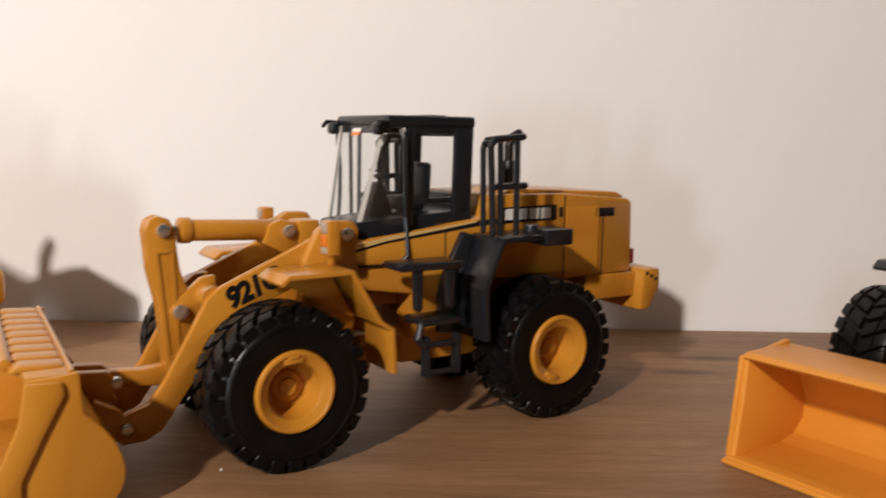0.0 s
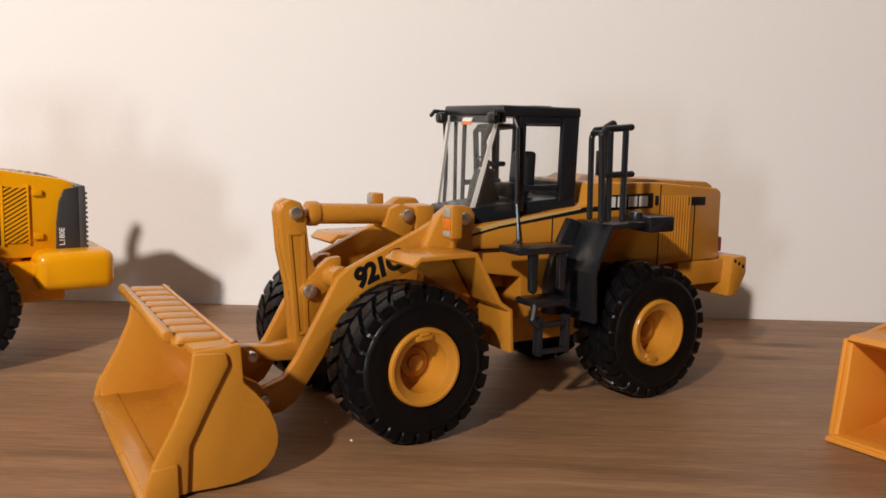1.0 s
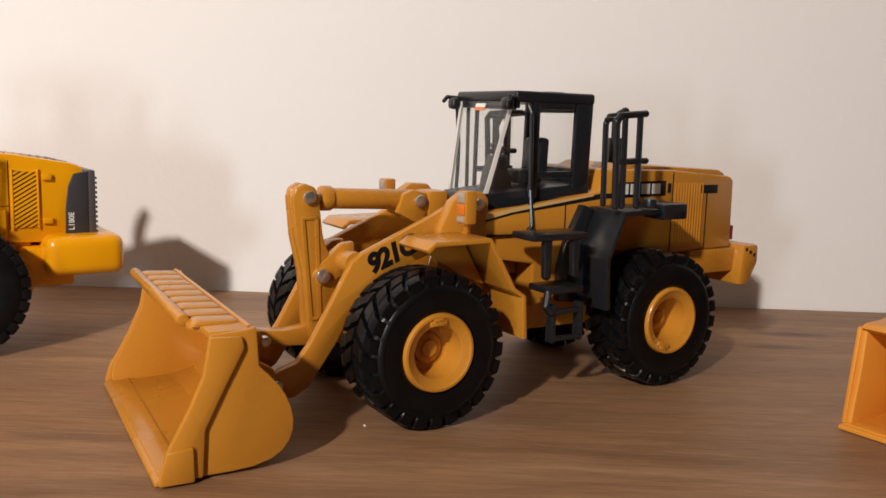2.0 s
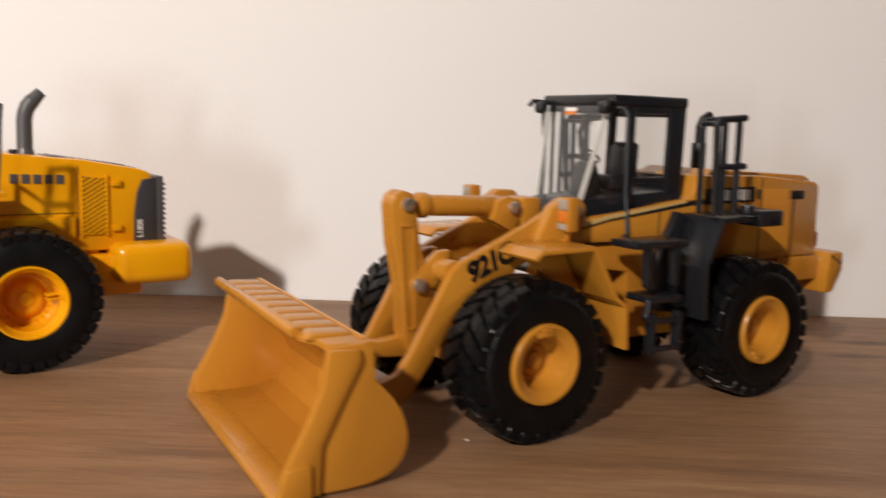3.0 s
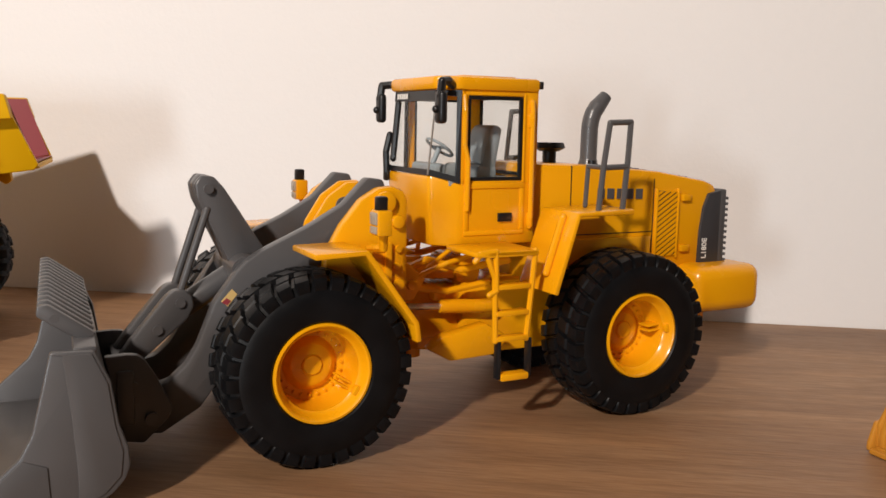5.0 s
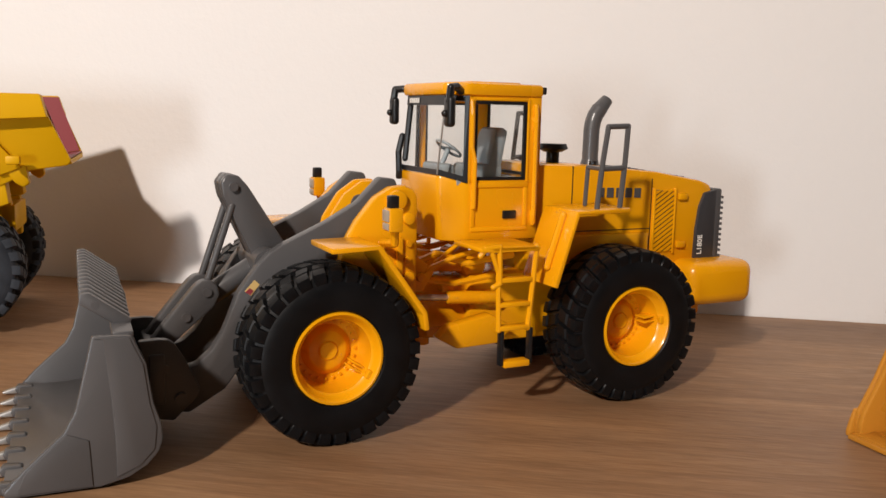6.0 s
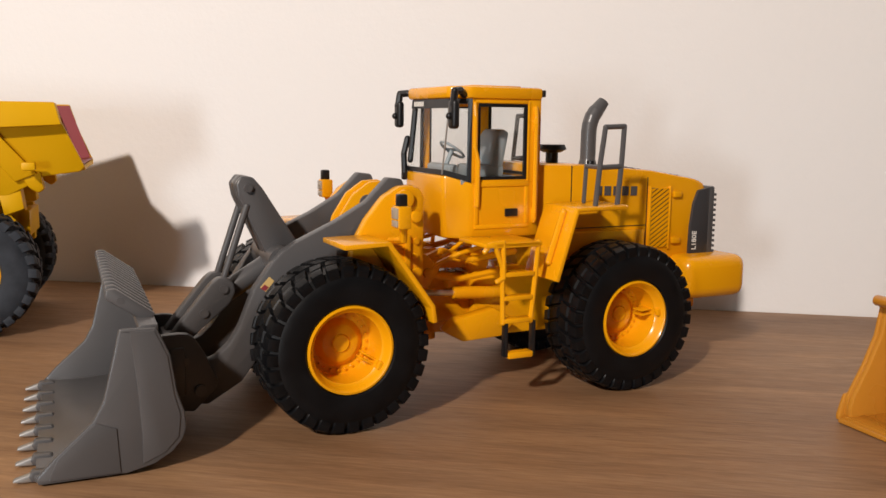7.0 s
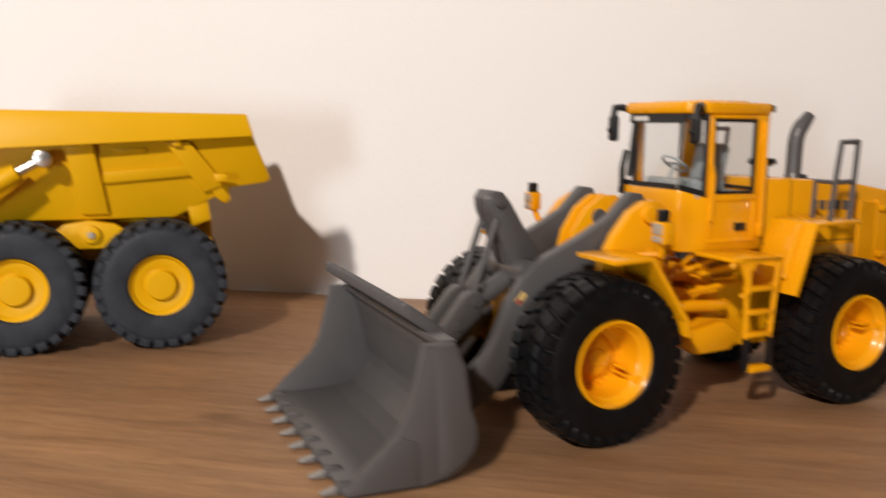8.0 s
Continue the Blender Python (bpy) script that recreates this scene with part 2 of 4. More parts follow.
def lathe(bm, profile, seg=48, closed=False, front=True):
    """Turns (y, r) pairs round the y axis."""
    rings = [[bm.verts.new((r * math.cos(2 * math.pi * i / seg), y, r * math.sin(2 * math.pi * i / seg))) for i in range(seg)] for y, r in profile]
    pairs = list(zip(rings, rings[1:])) + ([(rings[-1], rings[0])] if closed else [])
    for p, q in pairs:
        for i in range(seg):
            bm.faces.new((p[i], p[(i + 1) % seg], q[(i + 1) % seg], q[i]))
    if not closed:
        if front:
            bm.faces.new(rings[0][::-1])
        bm.faces.new(rings[-1])
    return bm


def lettering(text, size, mat, parent, at, turn, depth=0.12, spread=1.0, shear=0.0, bold=0.018):
    cu = bpy.data.curves.new("lettering", "FONT")
    cu.body, cu.size, cu.extrude, cu.shear = text, size * 0.001, depth * 0.001, shear
    cu.space_character, cu.offset = spread, size * 0.001 * bold
    tmp = bpy.data.objects.new("lettering", cu)
    me = bpy.data.meshes.new_from_object(tmp)
    bpy.data.objects.remove(tmp)
    me.materials.clear()
    me.materials.append(mat)
    return placed("lettering", me, parent, at, turn)


def bars(n, width, height, mat, parent, at, turn, gap=0.25, label=""):
    """Stand-in for a maker's mark: a row of plain upright bars."""
    step = width / n
    bm = bmesh.new()
    for i in range(n):
        box(bm, (i * step, 0, 0), (i * step + step * (1 - gap), height, 0.12))
    ob = placed("maker_mark", finish(bm, "maker_mark", mat), parent, at, turn)
    return tagged(ob, label)


# ---------- wheels ----------
def tyre_mesh(name, R, w, n, skew, mat, lug_high, fill, rim_r, ring=0.0):
    """One moulded tyre: a carcass whose tread rises into n slanting lugs on each half."""
    bm = bmesh.new()
    h = w / 2
    base = R - lug_high
    edge = fill / 2
    fracs = sorted(((c + d) % 1, c, d) for c in (edge, 1 - edge, 0.5 - edge, 0.5 + edge) for d in (-0.035, 0.035))
    cols = []
    for k in range(n):
        for f, _, _ in fracs:
            near_a = min(f, 1 - f) < edge
            near_b = abs(f - 0.5) < edge
            cols.append((2 * math.pi * (k + f) / n, near_a, near_b))
    half_rows = [
        ((h - 2.2, rim_r - 0.9), (h - 2.2, rim_r - 0.9), 0.0),
        ((h - 0.7, rim_r), (h - 0.7, rim_r), 0.0),
        ((h - 0.05, rim_r + 0.5), (h - 0.05, rim_r + 0.5), 0.0),
        ((h + 0.15, rim_r + 1.5), (h + 0.15, rim_r + 1.5), 0.0),
        ((h + 0.25, (rim_r + R) / 2 - 0.6), (h + 0.25, (rim_r + R) / 2 - 0.6), 0.0),
        ((h + 0.1, R - 3.9), (h + 0.1, R - 3.9), 0.0),
        ((h + 0.02 + ring, R - 3.6), (h + 0.02 + ring, R - 3.6), 0.0),
        ((h - 0.1 + ring, R - 3.1), (h - 0.1 + ring, R - 3.1), 0.0),
        ((h - 0.35, R - 2.6), (h - 0.35, R - 2.6), 0.0),
        ((h - 0.55, R - 2.1), (h - 0.12, R - 1.5), 0.0),
        ((h - 1.1, base - 0.15), (h - 0.4, R - 0.45), 0.02),
        ((h * 0.76, base), (h * 0.78, R - 0.02), 0.14),
        ((h * 0.62, base), (h * 0.63, R), 0.33),
        ((h * 0.58, base), (h * 0.585, R - 0.45), 0.38),
        ((h * 0.52, base), (h * 0.52, R - 0.45), 0.46),
        ((h * 0.48, base + 0.05), (h * 0.475, R + 0.02), 0.52),
        ((h * 0.3, base + 0.1), (h * 0.3, R + 0.04), 0.75),
        ((0.55, base + 0.15), (0.5, R + 0.05), 1.0),
        ((0.2, base + 0.15), (0.25, base + 0.2), 1.0),
    ]
    rows = [(lo, hi, lean, 1) for lo, hi, lean in half_rows] + [((-lo[0], lo[1]), (-hi[0], hi[1]), lean, -1) for lo, hi, lean in half_rows[::-1]]
    grid = []
    for lo, hi, lean, side in rows:
        ring = []
        for ang, on_a, on_b in cols:
            y, r = hi if (on_a if side > 0 else on_b) else lo
            a = ang + skew * lean
            ring.append(bm.verts.new((r * math.cos(a), y, r * math.sin(a))))
        grid.append(ring)
    m = len(cols)
    for p, q in zip(grid, grid[1:] + grid[:1]):
        for i in range(m):
            bm.faces.new((p[i], p[(i + 1) % m], q[(i + 1) % m], q[i]))
    return finish(bm, name, mat)


def rim_mesh(w, profile, bolts, mat, bolt_ring, bolt_y, extra=None):
    bm = bmesh.new()
    h = w / 2
    lathe(bm, [(h + y, r) for y, r in profile], 48, front=False)
    for k in range(bolts):
        a = 2 * math.pi * k / bolts
        x, z = bolt_ring * math.cos(a), bolt_ring * math.sin(a)
        rod(bm, (x, h + bolt_y - 0.3, z), (x, h + bolt_y + 0.35, z), 0.26, 6)
    if extra:
        extra(bm, h)
    return finish(bm, "rim", mat)


def wheels(parent, tyre, rim, spots, R, label):
    """Each spot: x, y and how far the wheel has rolled, in degrees."""
    for x, y, roll in spots:
        t = placed("tyre", tyre, parent, (x, y, R), (0, roll, 0) if y > 0 else (0, -roll, 180), label)
        placed("rim", rim, t)


# ---------- the room ----------
def structure(name, bm, mat, label, category):
    ob = new(name, finish(bm, name, mat))
    return tagged(ob, label, category, kind="structure")


structure("shelf_top", box(bmesh.new(), (-795, -520, -26), (795, -0.5, 0), 1.5), WOOD, "brown wood-grain laminate shelf top against the wall", "shelf")
structure("wall_north", box(bmesh.new(), (-840, 0, -360), (840, 40, 790)), WALL, "off-white painted wall behind the models", "wall")
# unseen walls, added to close the room; their dark colour weakens the fill
structure("wall_south", box(bmesh.new(), (-840, -1340, -360), (840, -1300, 790)), ROOM, "unseen added wall across the room, dark tan to limit bounced light", "wall")
structure("wall_west", box(bmesh.new(), (-840, -1300, -360), (-800, 0, 790)), ROOM, "unseen added side wall of the room, dark tan to limit bounced light", "wall")
structure("wall_east", box(bmesh.new(), (800, -1300, -360), (840, 0, 790)), ROOM, "unseen added side wall of the room, dark tan to limit bounced light", "wall")
structure("floor", box(bmesh.new(), (-840, -1340, -400), (840, 40, -360)), CARPET, "plain beige carpet floor of the room", "floor")
structure("ceiling", box(bmesh.new(), (-840, -1340, 790), (840, 40, 830)), CEIL, "plain pale ceiling of the room", "ceiling")


# ---------- yellow wheel loader ----------
def thing(name, at, heading, label, category, group=""):
    ob = new(name)
    ob.empty_display_size = 0.01
    ob.matrix_world = pose(at[0] * 0.001, at[1] * 0.001, 0, 0, 0, heading)
    return tagged(ob, label, category, group)


def skew_x(bm, pivot, degrees):
    """Turns a mesh about a vertical axis at (pivot, 0): the front frame is steered a little."""
    bmesh.ops.rotate(bm, cent=(pivot, 0, 0), matrix=Matrix.Rotation(radians(degrees), 3, "Z"), verts=bm.verts)
    return bm


def lamp_unit(parent, x, y, z, body_mat, black_top):
    s = 1 if y > 0 else -1
    tall = 4.6 if black_top else 7.2
    housing = part("lamp_housing", box(bmesh.new(), (x - 1.6, y - 1.9, z), (x + 1.2, y + 1.9, z + tall), 0.4), body_mat, parent)
    if not black_top:
        part("headlight", box(bmesh.new(), (x + 1.1, y - 1.5, z + 4.6), (x + 1.5, y + 1.5, z + 6.8), 0.12), LENS, housing, "clear square headlight")
    part("headlight", box(bmesh.new(), (x + 1.1, y - 1.5, z + 2.0), (x + 1.5, y + 1.5, z + 4.2), 0.12), LENS if black_top else AMBER, housing, "clear square headlight")
    part("indicator", box(bmesh.new(), (x + 1.1, y - 1.4, z + 0.4), (x + 1.5, y + 1.4, z + 1.7), 0.12), LENS, housing, "small indicator lens")
    if black_top:
        part("work_light", box(bmesh.new(), (x - 1.1, y - 1.0, z + 4.4), (x + 0.9, y + 1.0, z + 7.0), 0.35), BLACK, housing, "small black work light on top")
    bm = bmesh.new()
    tube(bm, [(x - 0.6, y, z + 0.4), (x - 1.2, y - 1.5 * s, z - 2.6), (x - 1.6, y - 9 * s, z - 3.6)], 0.8)
    part("lamp_bracket", bm, body_mat, parent)


def pane(name, a, b, parent, glass=GLASS):
    ob = part(name, box(bmesh.new(), a, b), glass, parent)
    ob.visible_shadow = False
    return ob


def loader_yellow(at, heading):
    L = thing("wheel_loader", at, heading, "glossy yellow wheel loader model with grey toothed bucket lowered", "toy loader", "model machines on the shelf")
    W, R = 13.6, 17.45

    # rear frame, hood
    hood_line = [(-17, 53.2), (-34, 52.7), (-52, 51.2), (-66, 48.9), (-69.2, 47.8), (-70.2, 45), (-70.2, 29), (-60, 27), (-17, 27)]
    bm = bmesh.new()
    prism(bm, hood_line, -10.6, 10.6, 0.9)
    hood = part("hood", bm, YELLOW, L)
    part("lower_panel", box(bmesh.new(), (-49.6, -11.6, 26), (-17, 11.6, 36.5), 0.6), YELLOW, L)
    part("hood_grating", prism(bmesh.new(), [(-44, 51.5), (-66, 48.4), (-66, 49.0), (-44, 52.1)], -8, 8, 0.15), GREY, hood, "dark grating on the hood top")
    for k in range(9):
        x = -46 - k * 2.1
        z = 51.9 - (k * 2.1 + 2) * 0.14
        part("grating_slat", box(bmesh.new(), (x - 0.35, -7.4, z - 0.1), (x + 0.35, 7.4, z + 0.45), 0.1), GREY, hood)
    for s in (1, -1):
        vent = part("side_vent", prism(bmesh.new(), [(-51.6, 46.8), (-57.4, 46.2), (-57.4, 31.4), (-51.6, 31.4)], s * 10.5, s * 10.75), CHARCOAL, hood, "slanted cooling vent")
        for k in range(16):
            pts = clipped_band(-57.4, -51.6, 31.4, 46.6, -3.6, 31.2 + k * 1.2, 0.72)
            if len(pts) > 2 and max(p[1] for p in pts) - min(p[1] for p in pts) > 0.4:
                part("vent_slat", prism(bmesh.new(), pts, s * 10.6, s * 11.1), YELLOW, vent)
        for z in (45.0, 33.0):
            part("hinge", box(bmesh.new(), (-61.2, s * 11.0 - 0.6, z - 0.8), (-58.6, s * 11.0 + 0.6, z + 0.8), 0.25), YELLOW, hood)
        for xa in (-57.9, -51.5):
            part("vent_rim", box(bmesh.new(), (xa, s * 10.9 - 0.35, 30.8), (xa + 0.5, s * 10.9 + 0.35, 47.2), 0.12), YELLOW, vent)
        part("seam", box(bmesh.new(), (-50.6, s * 10.45, 31), (-50.35, s * 10.66, 49.5)), BLACK, hood)
        part("seam", box(bmesh.new(), (-50.6, s * 10.45, 37.2), (-19, s * 10.66, 37.42)), BLACK, hood)
        part("seam", box(bmesh.new(), (-27.4, s * 10.45, 37.5), (-27.15, s * 10.66, 52.6)), BLACK, hood)
        panel = part("rear_side_panel", prism(bmesh.new(), [(-66.8, 45.8), (-70.6, 46.6), (-70.6, 28.6), (-64.4, 28.6), (-64.6, 36.5), (-65.4, 42.4)], s * 10.2, s * 11.4, 0.3), CHARCOAL, hood, "charcoal rear corner panel")
        if s > 0:
            lettering("L180E", 2.0, WHITE, panel, (-66.6, 11.45, 30.2), (90, -90, 180), 0.05)
    grille = part("rear_grille", box(bmesh.new(), (-72.6, -11.2, 28.5), (-70, 11.2, 46.8), 0.5), GREY, hood, "grey ribbed radiator grille")
    for k in range(12):
        part("rib", box(bmesh.new(), (-72.95, -11.4, 29.3 + k * 1.36), (-72.4, 11.5, 30.0 + k * 1.36), 0.15), GREY, grille)
    bars(5, 13.5, 2.3, GREY, hood, (-34.3, 10.75, 45.3), (90, 1.5, 180), 0.3, "row of plain grey bars")

    # counterweight
    bm = bmesh.new()
    box(bm, (-78.6, -18.5, 18.2), (-58, 18.5, 29.3), 3.0, 4)
    box(bm, (-66, -13, 15), (-52, 13, 26), 1.0)
    part("counterweight", bm, YELLOW, L, "rounded yellow counterweight")

    # chassis
    bm = bmesh.new()
    box(bm, (-56, -8.5, 12), (-2, 8.5, 28), 1.0)
    box(bm, (-44, -14, 14), (-27, 14, 21), 1.2)
    part("rear_frame", bm, YELLOW, L)
    bm = bmesh.new()
    for z0, z1 in ((13, 17), (28.5, 32)):
        prism(bm, [(-4, -7), (6, -3.5), (9, 0), (6, 3.5), (-4, 7)], z0, z1, 0.5, "xy")
    rod(bm, (6, 0, 11), (6, 0, 33), 2.0)
    part("hinge_joint", bm, YELLOW, L)
    bm = bmesh.new()
    box(bm, (13, -9.5, 11), (44, 9.5, 27), 1.0)
    box(bm, (27, -14, 14), (44, 14, 21), 1.4)
    part("front_frame", bm, YELLOW, L)
    for s in (1, -1):
        part("steering_cylinder", rod(bmesh.new(), (-8, s * 10.5, 23), (4, s * 9.5, 23.6), 1.5, 14, bevel=0.3), YELLOW, L)
        part("piston_rod", rod(bmesh.new(), (4, s * 9.5, 23.6), (15, s * 8.6, 24.2), 0.7), STEEL, L, "bright steel piston rod")
        bm = bmesh.new()
        tube(bm, [(-10, s * 13, 33), (0, s * 11.5, 31.5), (7, s * 9, 33.5), (13, s * 8.5, 31)], 0.8)
        tube(bm, [(-6, s * 12, 28.5), (3, s * 11, 27), (12, s * 10, 28.5)], 0.7)
        part("hose", bm, YELLOW, L)
        bm = bmesh.new()
        prism(bm, [(-10, 17), (-6, 13.6), (4, 13.2), (9, 16), (6, 18.5), (-4, 20.5)], s * 12, s * 15.5, 0.6)
        part("fuel_tank_skirt", bm, YELLOW, L)

    bm = bmesh.new()
    box(bm, (-6, -6.5, 16), (9, 6.5, 27), 1.0)
    rod(bm, (-4, -7, 30), (-4, 7, 30), 3.0, 16, bevel=0.4)
    box(bm, (2, -9, 24.5), (5, 9, 27.5), 0.5)
    rod(bm, (12, -8.5, 20), (12, 8.5, 20), 1.6, 14)
    part("gearbox", bm, YELLOW, L)
    for s in (1, -1):
        bm = bmesh.new()
        prism(bm, [(8, 30), (12, 33.5), (14.5, 33), (14.5, 26), (11, 25.5)], *sorted((s * 8.2, s * 11.6)), 0.6)
        rod(bm, (11.5, s * 11.4, 29), (11.5, s * 12.6, 29), 1.1, 12, bevel=0.2)
        part("valve_block", bm, YELLOW, L)
        bm = bmesh.new()
        tube(bm, [(-2, s * 12.5, 34.5), (4, s * 12.8, 33.2), (9, s * 11.5, 31), (13.5, s * 10.5, 27)], 0.55)
        tube(bm, [(2, s * 10, 35.5), (7, s * 10, 32), (10, s * 9, 26)], 0.5)
        part("hydraulic_hose", bm, YELLOW, L)

    # loader tower plates that hold the arms
    for s in (1, -1):
        bm = bmesh.new()
        pts = [(14.0, 20), (14.0, 46.5), (14.8, 48.2), (17, 49.2), (20, 48.9), (23.5, 46.8), (27.5, 42), (30.6, 36.5), (32, 24)]
        prism(bm, pts, s * 12.2, s * 15.2, 0.6)
        rod(bm, (19, s * 15.0, 46.2), (19, s * 16.4, 46.2), 2.1, 20, bevel=0.3)
        rod(bm, (16, s * 15.0, 30), (16, s * 16.0, 30), 1.2, 14, bevel=0.2)
        rod(bm, (16, s * 15.0, 37), (16, s * 15.8, 37), 0.7, 10)
        rod(bm, (16.4, s * 15.0, 42.4), (16.4, s * 16.6, 42.4), 1.3, 16, bevel=0.25)
        rod(bm, (16.4, s * 15.0, 33.6), (16.4, s * 15.9, 33.6), 0.8, 12, bevel=0.15)
        box(bm, (17.6, s * 15.6 - 0.6, 24), (19.0, s * 15.6 + 0.6, 38.5), 0.3)
        part("tower_plate", bm, YELLOW, L)
        bm = bmesh.new()
        pts = [(14.5, 36), (14.5, 47.2), (17, 49.2), (21, 49.0), (25, 46.2), (28.4, 41), (30, 35)]
        prism(bm, pts, *sorted((s * 1.6 - 2.4, s * 2.8 - 2.4)), 0.4)
        centre = part("centre_plate", bm, YELLOW, L)
        part("pivot_cap", rod(bmesh.new(), (21.6, s * 2.2 - 2.4, 44.2), (21.6, s * 3.2 - 2.4, 44.2), 1.9, 18, bevel=0.2), GREY, centre, "round grey pivot cap")
        lamp_unit(L, 24.5 if s > 0 else 22.0, s * 26.5 if s > 0 else -28.5, 41.3 if s > 0 else 43.2, YELLOW, True)

    # lift arms, bell crank, linkage
    arm_line = [(15.5, 45.5), (17.2, 50.2), (20.5, 50.6), (25.5, 45.4), (32, 41.6), (41.3, 37.2), (44, 35.6), (46.2, 33.4), (50.2, 28), (52, 23.5), (53.4, 20.1), (55.5, 16.8), (58.4, 14.2), (63, 13.0), (66, 9.5), (65, 5.2), (60, 4.4), (53, 8.5), (46, 18), (40, 26), (30, 33.5), (18, 40)]
    for s in (1, -1):
        bm = bmesh.new()
        prism(bm, arm_line, s * 8.2, s * 11.4, 0.55)
        rod(bm, (61.5, s * 11.0, 8.6), (61.5, s * 12.4, 8.6), 1.3, 14, bevel=0.25)
        arm = part("lift_arm", skew_x(bm, 10, -1.5), GREY, L, "warm grey lift arm")
        if s > 0:
            part("warning_sticker", skew_x(prism(bmesh.new(), [(47.0, 30.4), (49.0, 28.2), (47.8, 27.2), (46.0, 29.4)], 11.38, 11.5), 10, -1.5), GOLD, arm, "small yellow and red sticker")
            part("sticker_mark", skew_x(prism(bmesh.new(), [(48.0, 28.8), (48.9, 28.0), (47.9, 27.4), (47.2, 28.2)], 11.45, 11.56), 10, -1.5), RED, arm)
    part("cross_tube", skew_x(rod(bmesh.new(), (43.5, -9, 33), (43.5, 9, 33), 3.0, 20), 10, -1.5), GREY, L)
    bm = bmesh.new()
    bell = [(52.3, 49.2), (51, 51), (48.6, 50.7), (46.6, 48.4), (38.5, 35.6), (40, 31), (44, 30.5), (46, 34), (51.8, 46.4)]
    prism(bm, bell, -1.6, 1.6, 0.5)
    for y in (-3.6, 2.0):
        prism(bm, bell, y, y + 1.6, 0.5)
    rod(bm, (49.8, -4.4, 48.4), (49.8, 4.4, 48.4), 0.9, 14)
    part("bell_crank", bm, GREY, L, "tall grey bell crank")
    bm = bmesh.new()
    for s in (1, -1):
        tube(bm, [(50, s * 3.2, 44.5), (55.8, s * 3.2, 27.5)], 0.75, 10)
    rod(bm, (44, 0, 32), (57, 0, 24), 2.3, 18, bevel=0.4)
    part("tilt_cylinder", bm, GREY, L)
    for s in (1, -1):
        bm = bmesh.new()
        prism(bm, [(53.0, 26.6), (53.4, 28.6), (54.8, 29.9), (56.6, 29.8), (58, 28.8), (65.2, 20.2), (66.8, 18), (65.4, 16), (62.2, 17.4), (54.2, 24.2)], s * 2.0, s * 5.0, 0.6)
        for x, z in ((55.6, 27.4), (59.8, 22.6)):
            rod(bm, (x, s * 4.8, z), (x, s * 5.5, z), 0.9, 14)
        part("bucket_link", bm, GREY, L)
        bm = bmesh.new()
        prism(bm, [(63.8, 4.4), (59.4, 8.6), (58.8, 10.4), (61.4, 16.2), (63.4, 19.6), (64.6, 20.5), (66.4, 20.7), (70, 20.6), (68, 9), (67, 5)], s * 6.6 if s < 0 else 11.6, s * 8.0 if s < 0 else 13.6, 0.4)
        rod(bm, (62.5, s * 12, 8.8), (62.5, s * 14.4, 8.8), 1.2, 14)
        rod(bm, (65.4, s * 12, 15), (65.4, s * 14.1, 15), 0.8, 12)
        part("bucket_ear", bm, GREY, L)
    bucket_grey(L)

    # cab
    bm = bmesh.new()
    prism(bm, [(-16.6, -13), (1.4, -13), (7.4, -10.3), (7.4, 10.3), (1.4, 13), (-16.6, 13)], 36.4, 49.4, 0.8, "xy")
    for v in bm.verts:
        if v.co.z > 44 and v.co.x > 5:
            v.co.z += 1.5
        if v.co.z < 40 and v.co.x > 5:
            v.co.x -= 0.6
    part("cab_body", bm, YELLOW, L)
    part("cab_frame", cab_frame_yellow(), YELLOW, L)
    roof = part("roof", prism(bmesh.new(), [(-16.8, -13.6), (2.0, -13.8), (6.6, -11.0), (6.6, 11.0), (2.0, 13.8), (-16.8, 13.6)], 67.9, 70.7, 0.8, "xy"), YELLOW, L)
    part("roof_edge", box(bmesh.new(), (-17.3, -12.6, 68.6), (-16.5, 13.9, 70.2), 0.25), BLACK, roof, "black trim at the roof's rear")
    part("roof_panel", box(bmesh.new(), (-13, -10, 70.4), (0, 10, 71.1), 0.35), YELLOW, roof)
    for s in (1, -1):
        y0, y1 = sorted((s * 12.4, s * 13.15))
        bm = bmesh.new()
        ring_frame(bm, -12.9, 0.1, 49.8, 66.9, y0, y1, 0.75)
        win = part("side_window", bm, BLACK, L, "black-framed side window")
        pane("side_glass", (-12.3, s * 12.7 - 0.15, 50.4), (-0.5, s * 12.7 + 0.15, 66.3), win)
        door = part("door", door_panel(s), YELLOW, L)
        part("door_latch", box(bmesh.new(), (-10.6, s * 13.2 - 0.35, 41.3), (-7.4, s * 13.2 + 0.35, 43.1), 0.15), BLACK, door, "small black door latch")
        part("door_hinge", box(bmesh.new(), (-15.6, s * 13.4 - 0.5, 60.6), (-14.3, s * 13.4 + 0.5, 63.6), 0.3), YELLOW, door)
        part("door_hinge", box(bmesh.new(), (-15.6, s * 13.4 - 0.5, 40.0), (-14.3, s * 13.4 + 0.5, 43.0), 0.3), YELLOW, door)
        bm = bmesh.new()
        tube(bm, [(1.0, s * 13.4, 66.8), (0.9, s * 13.6, 64), (0.9, s * 13.6, 57), (0.1, s * 13.7, 54), (0.1, s * 13.5, 44)], 0.5)
        part("grab_rail", bm, YELLOW, L)
        part("pillar_rail", tube(bmesh.new(), [(-15.0, s * 13.3, 66), (-15.0, s * 13.6, 64), (-15.0, s * 13.6, 42), (-15.0, s * 13.3, 40)], 0.55), YELLOW, L)
        bm = bmesh.new()
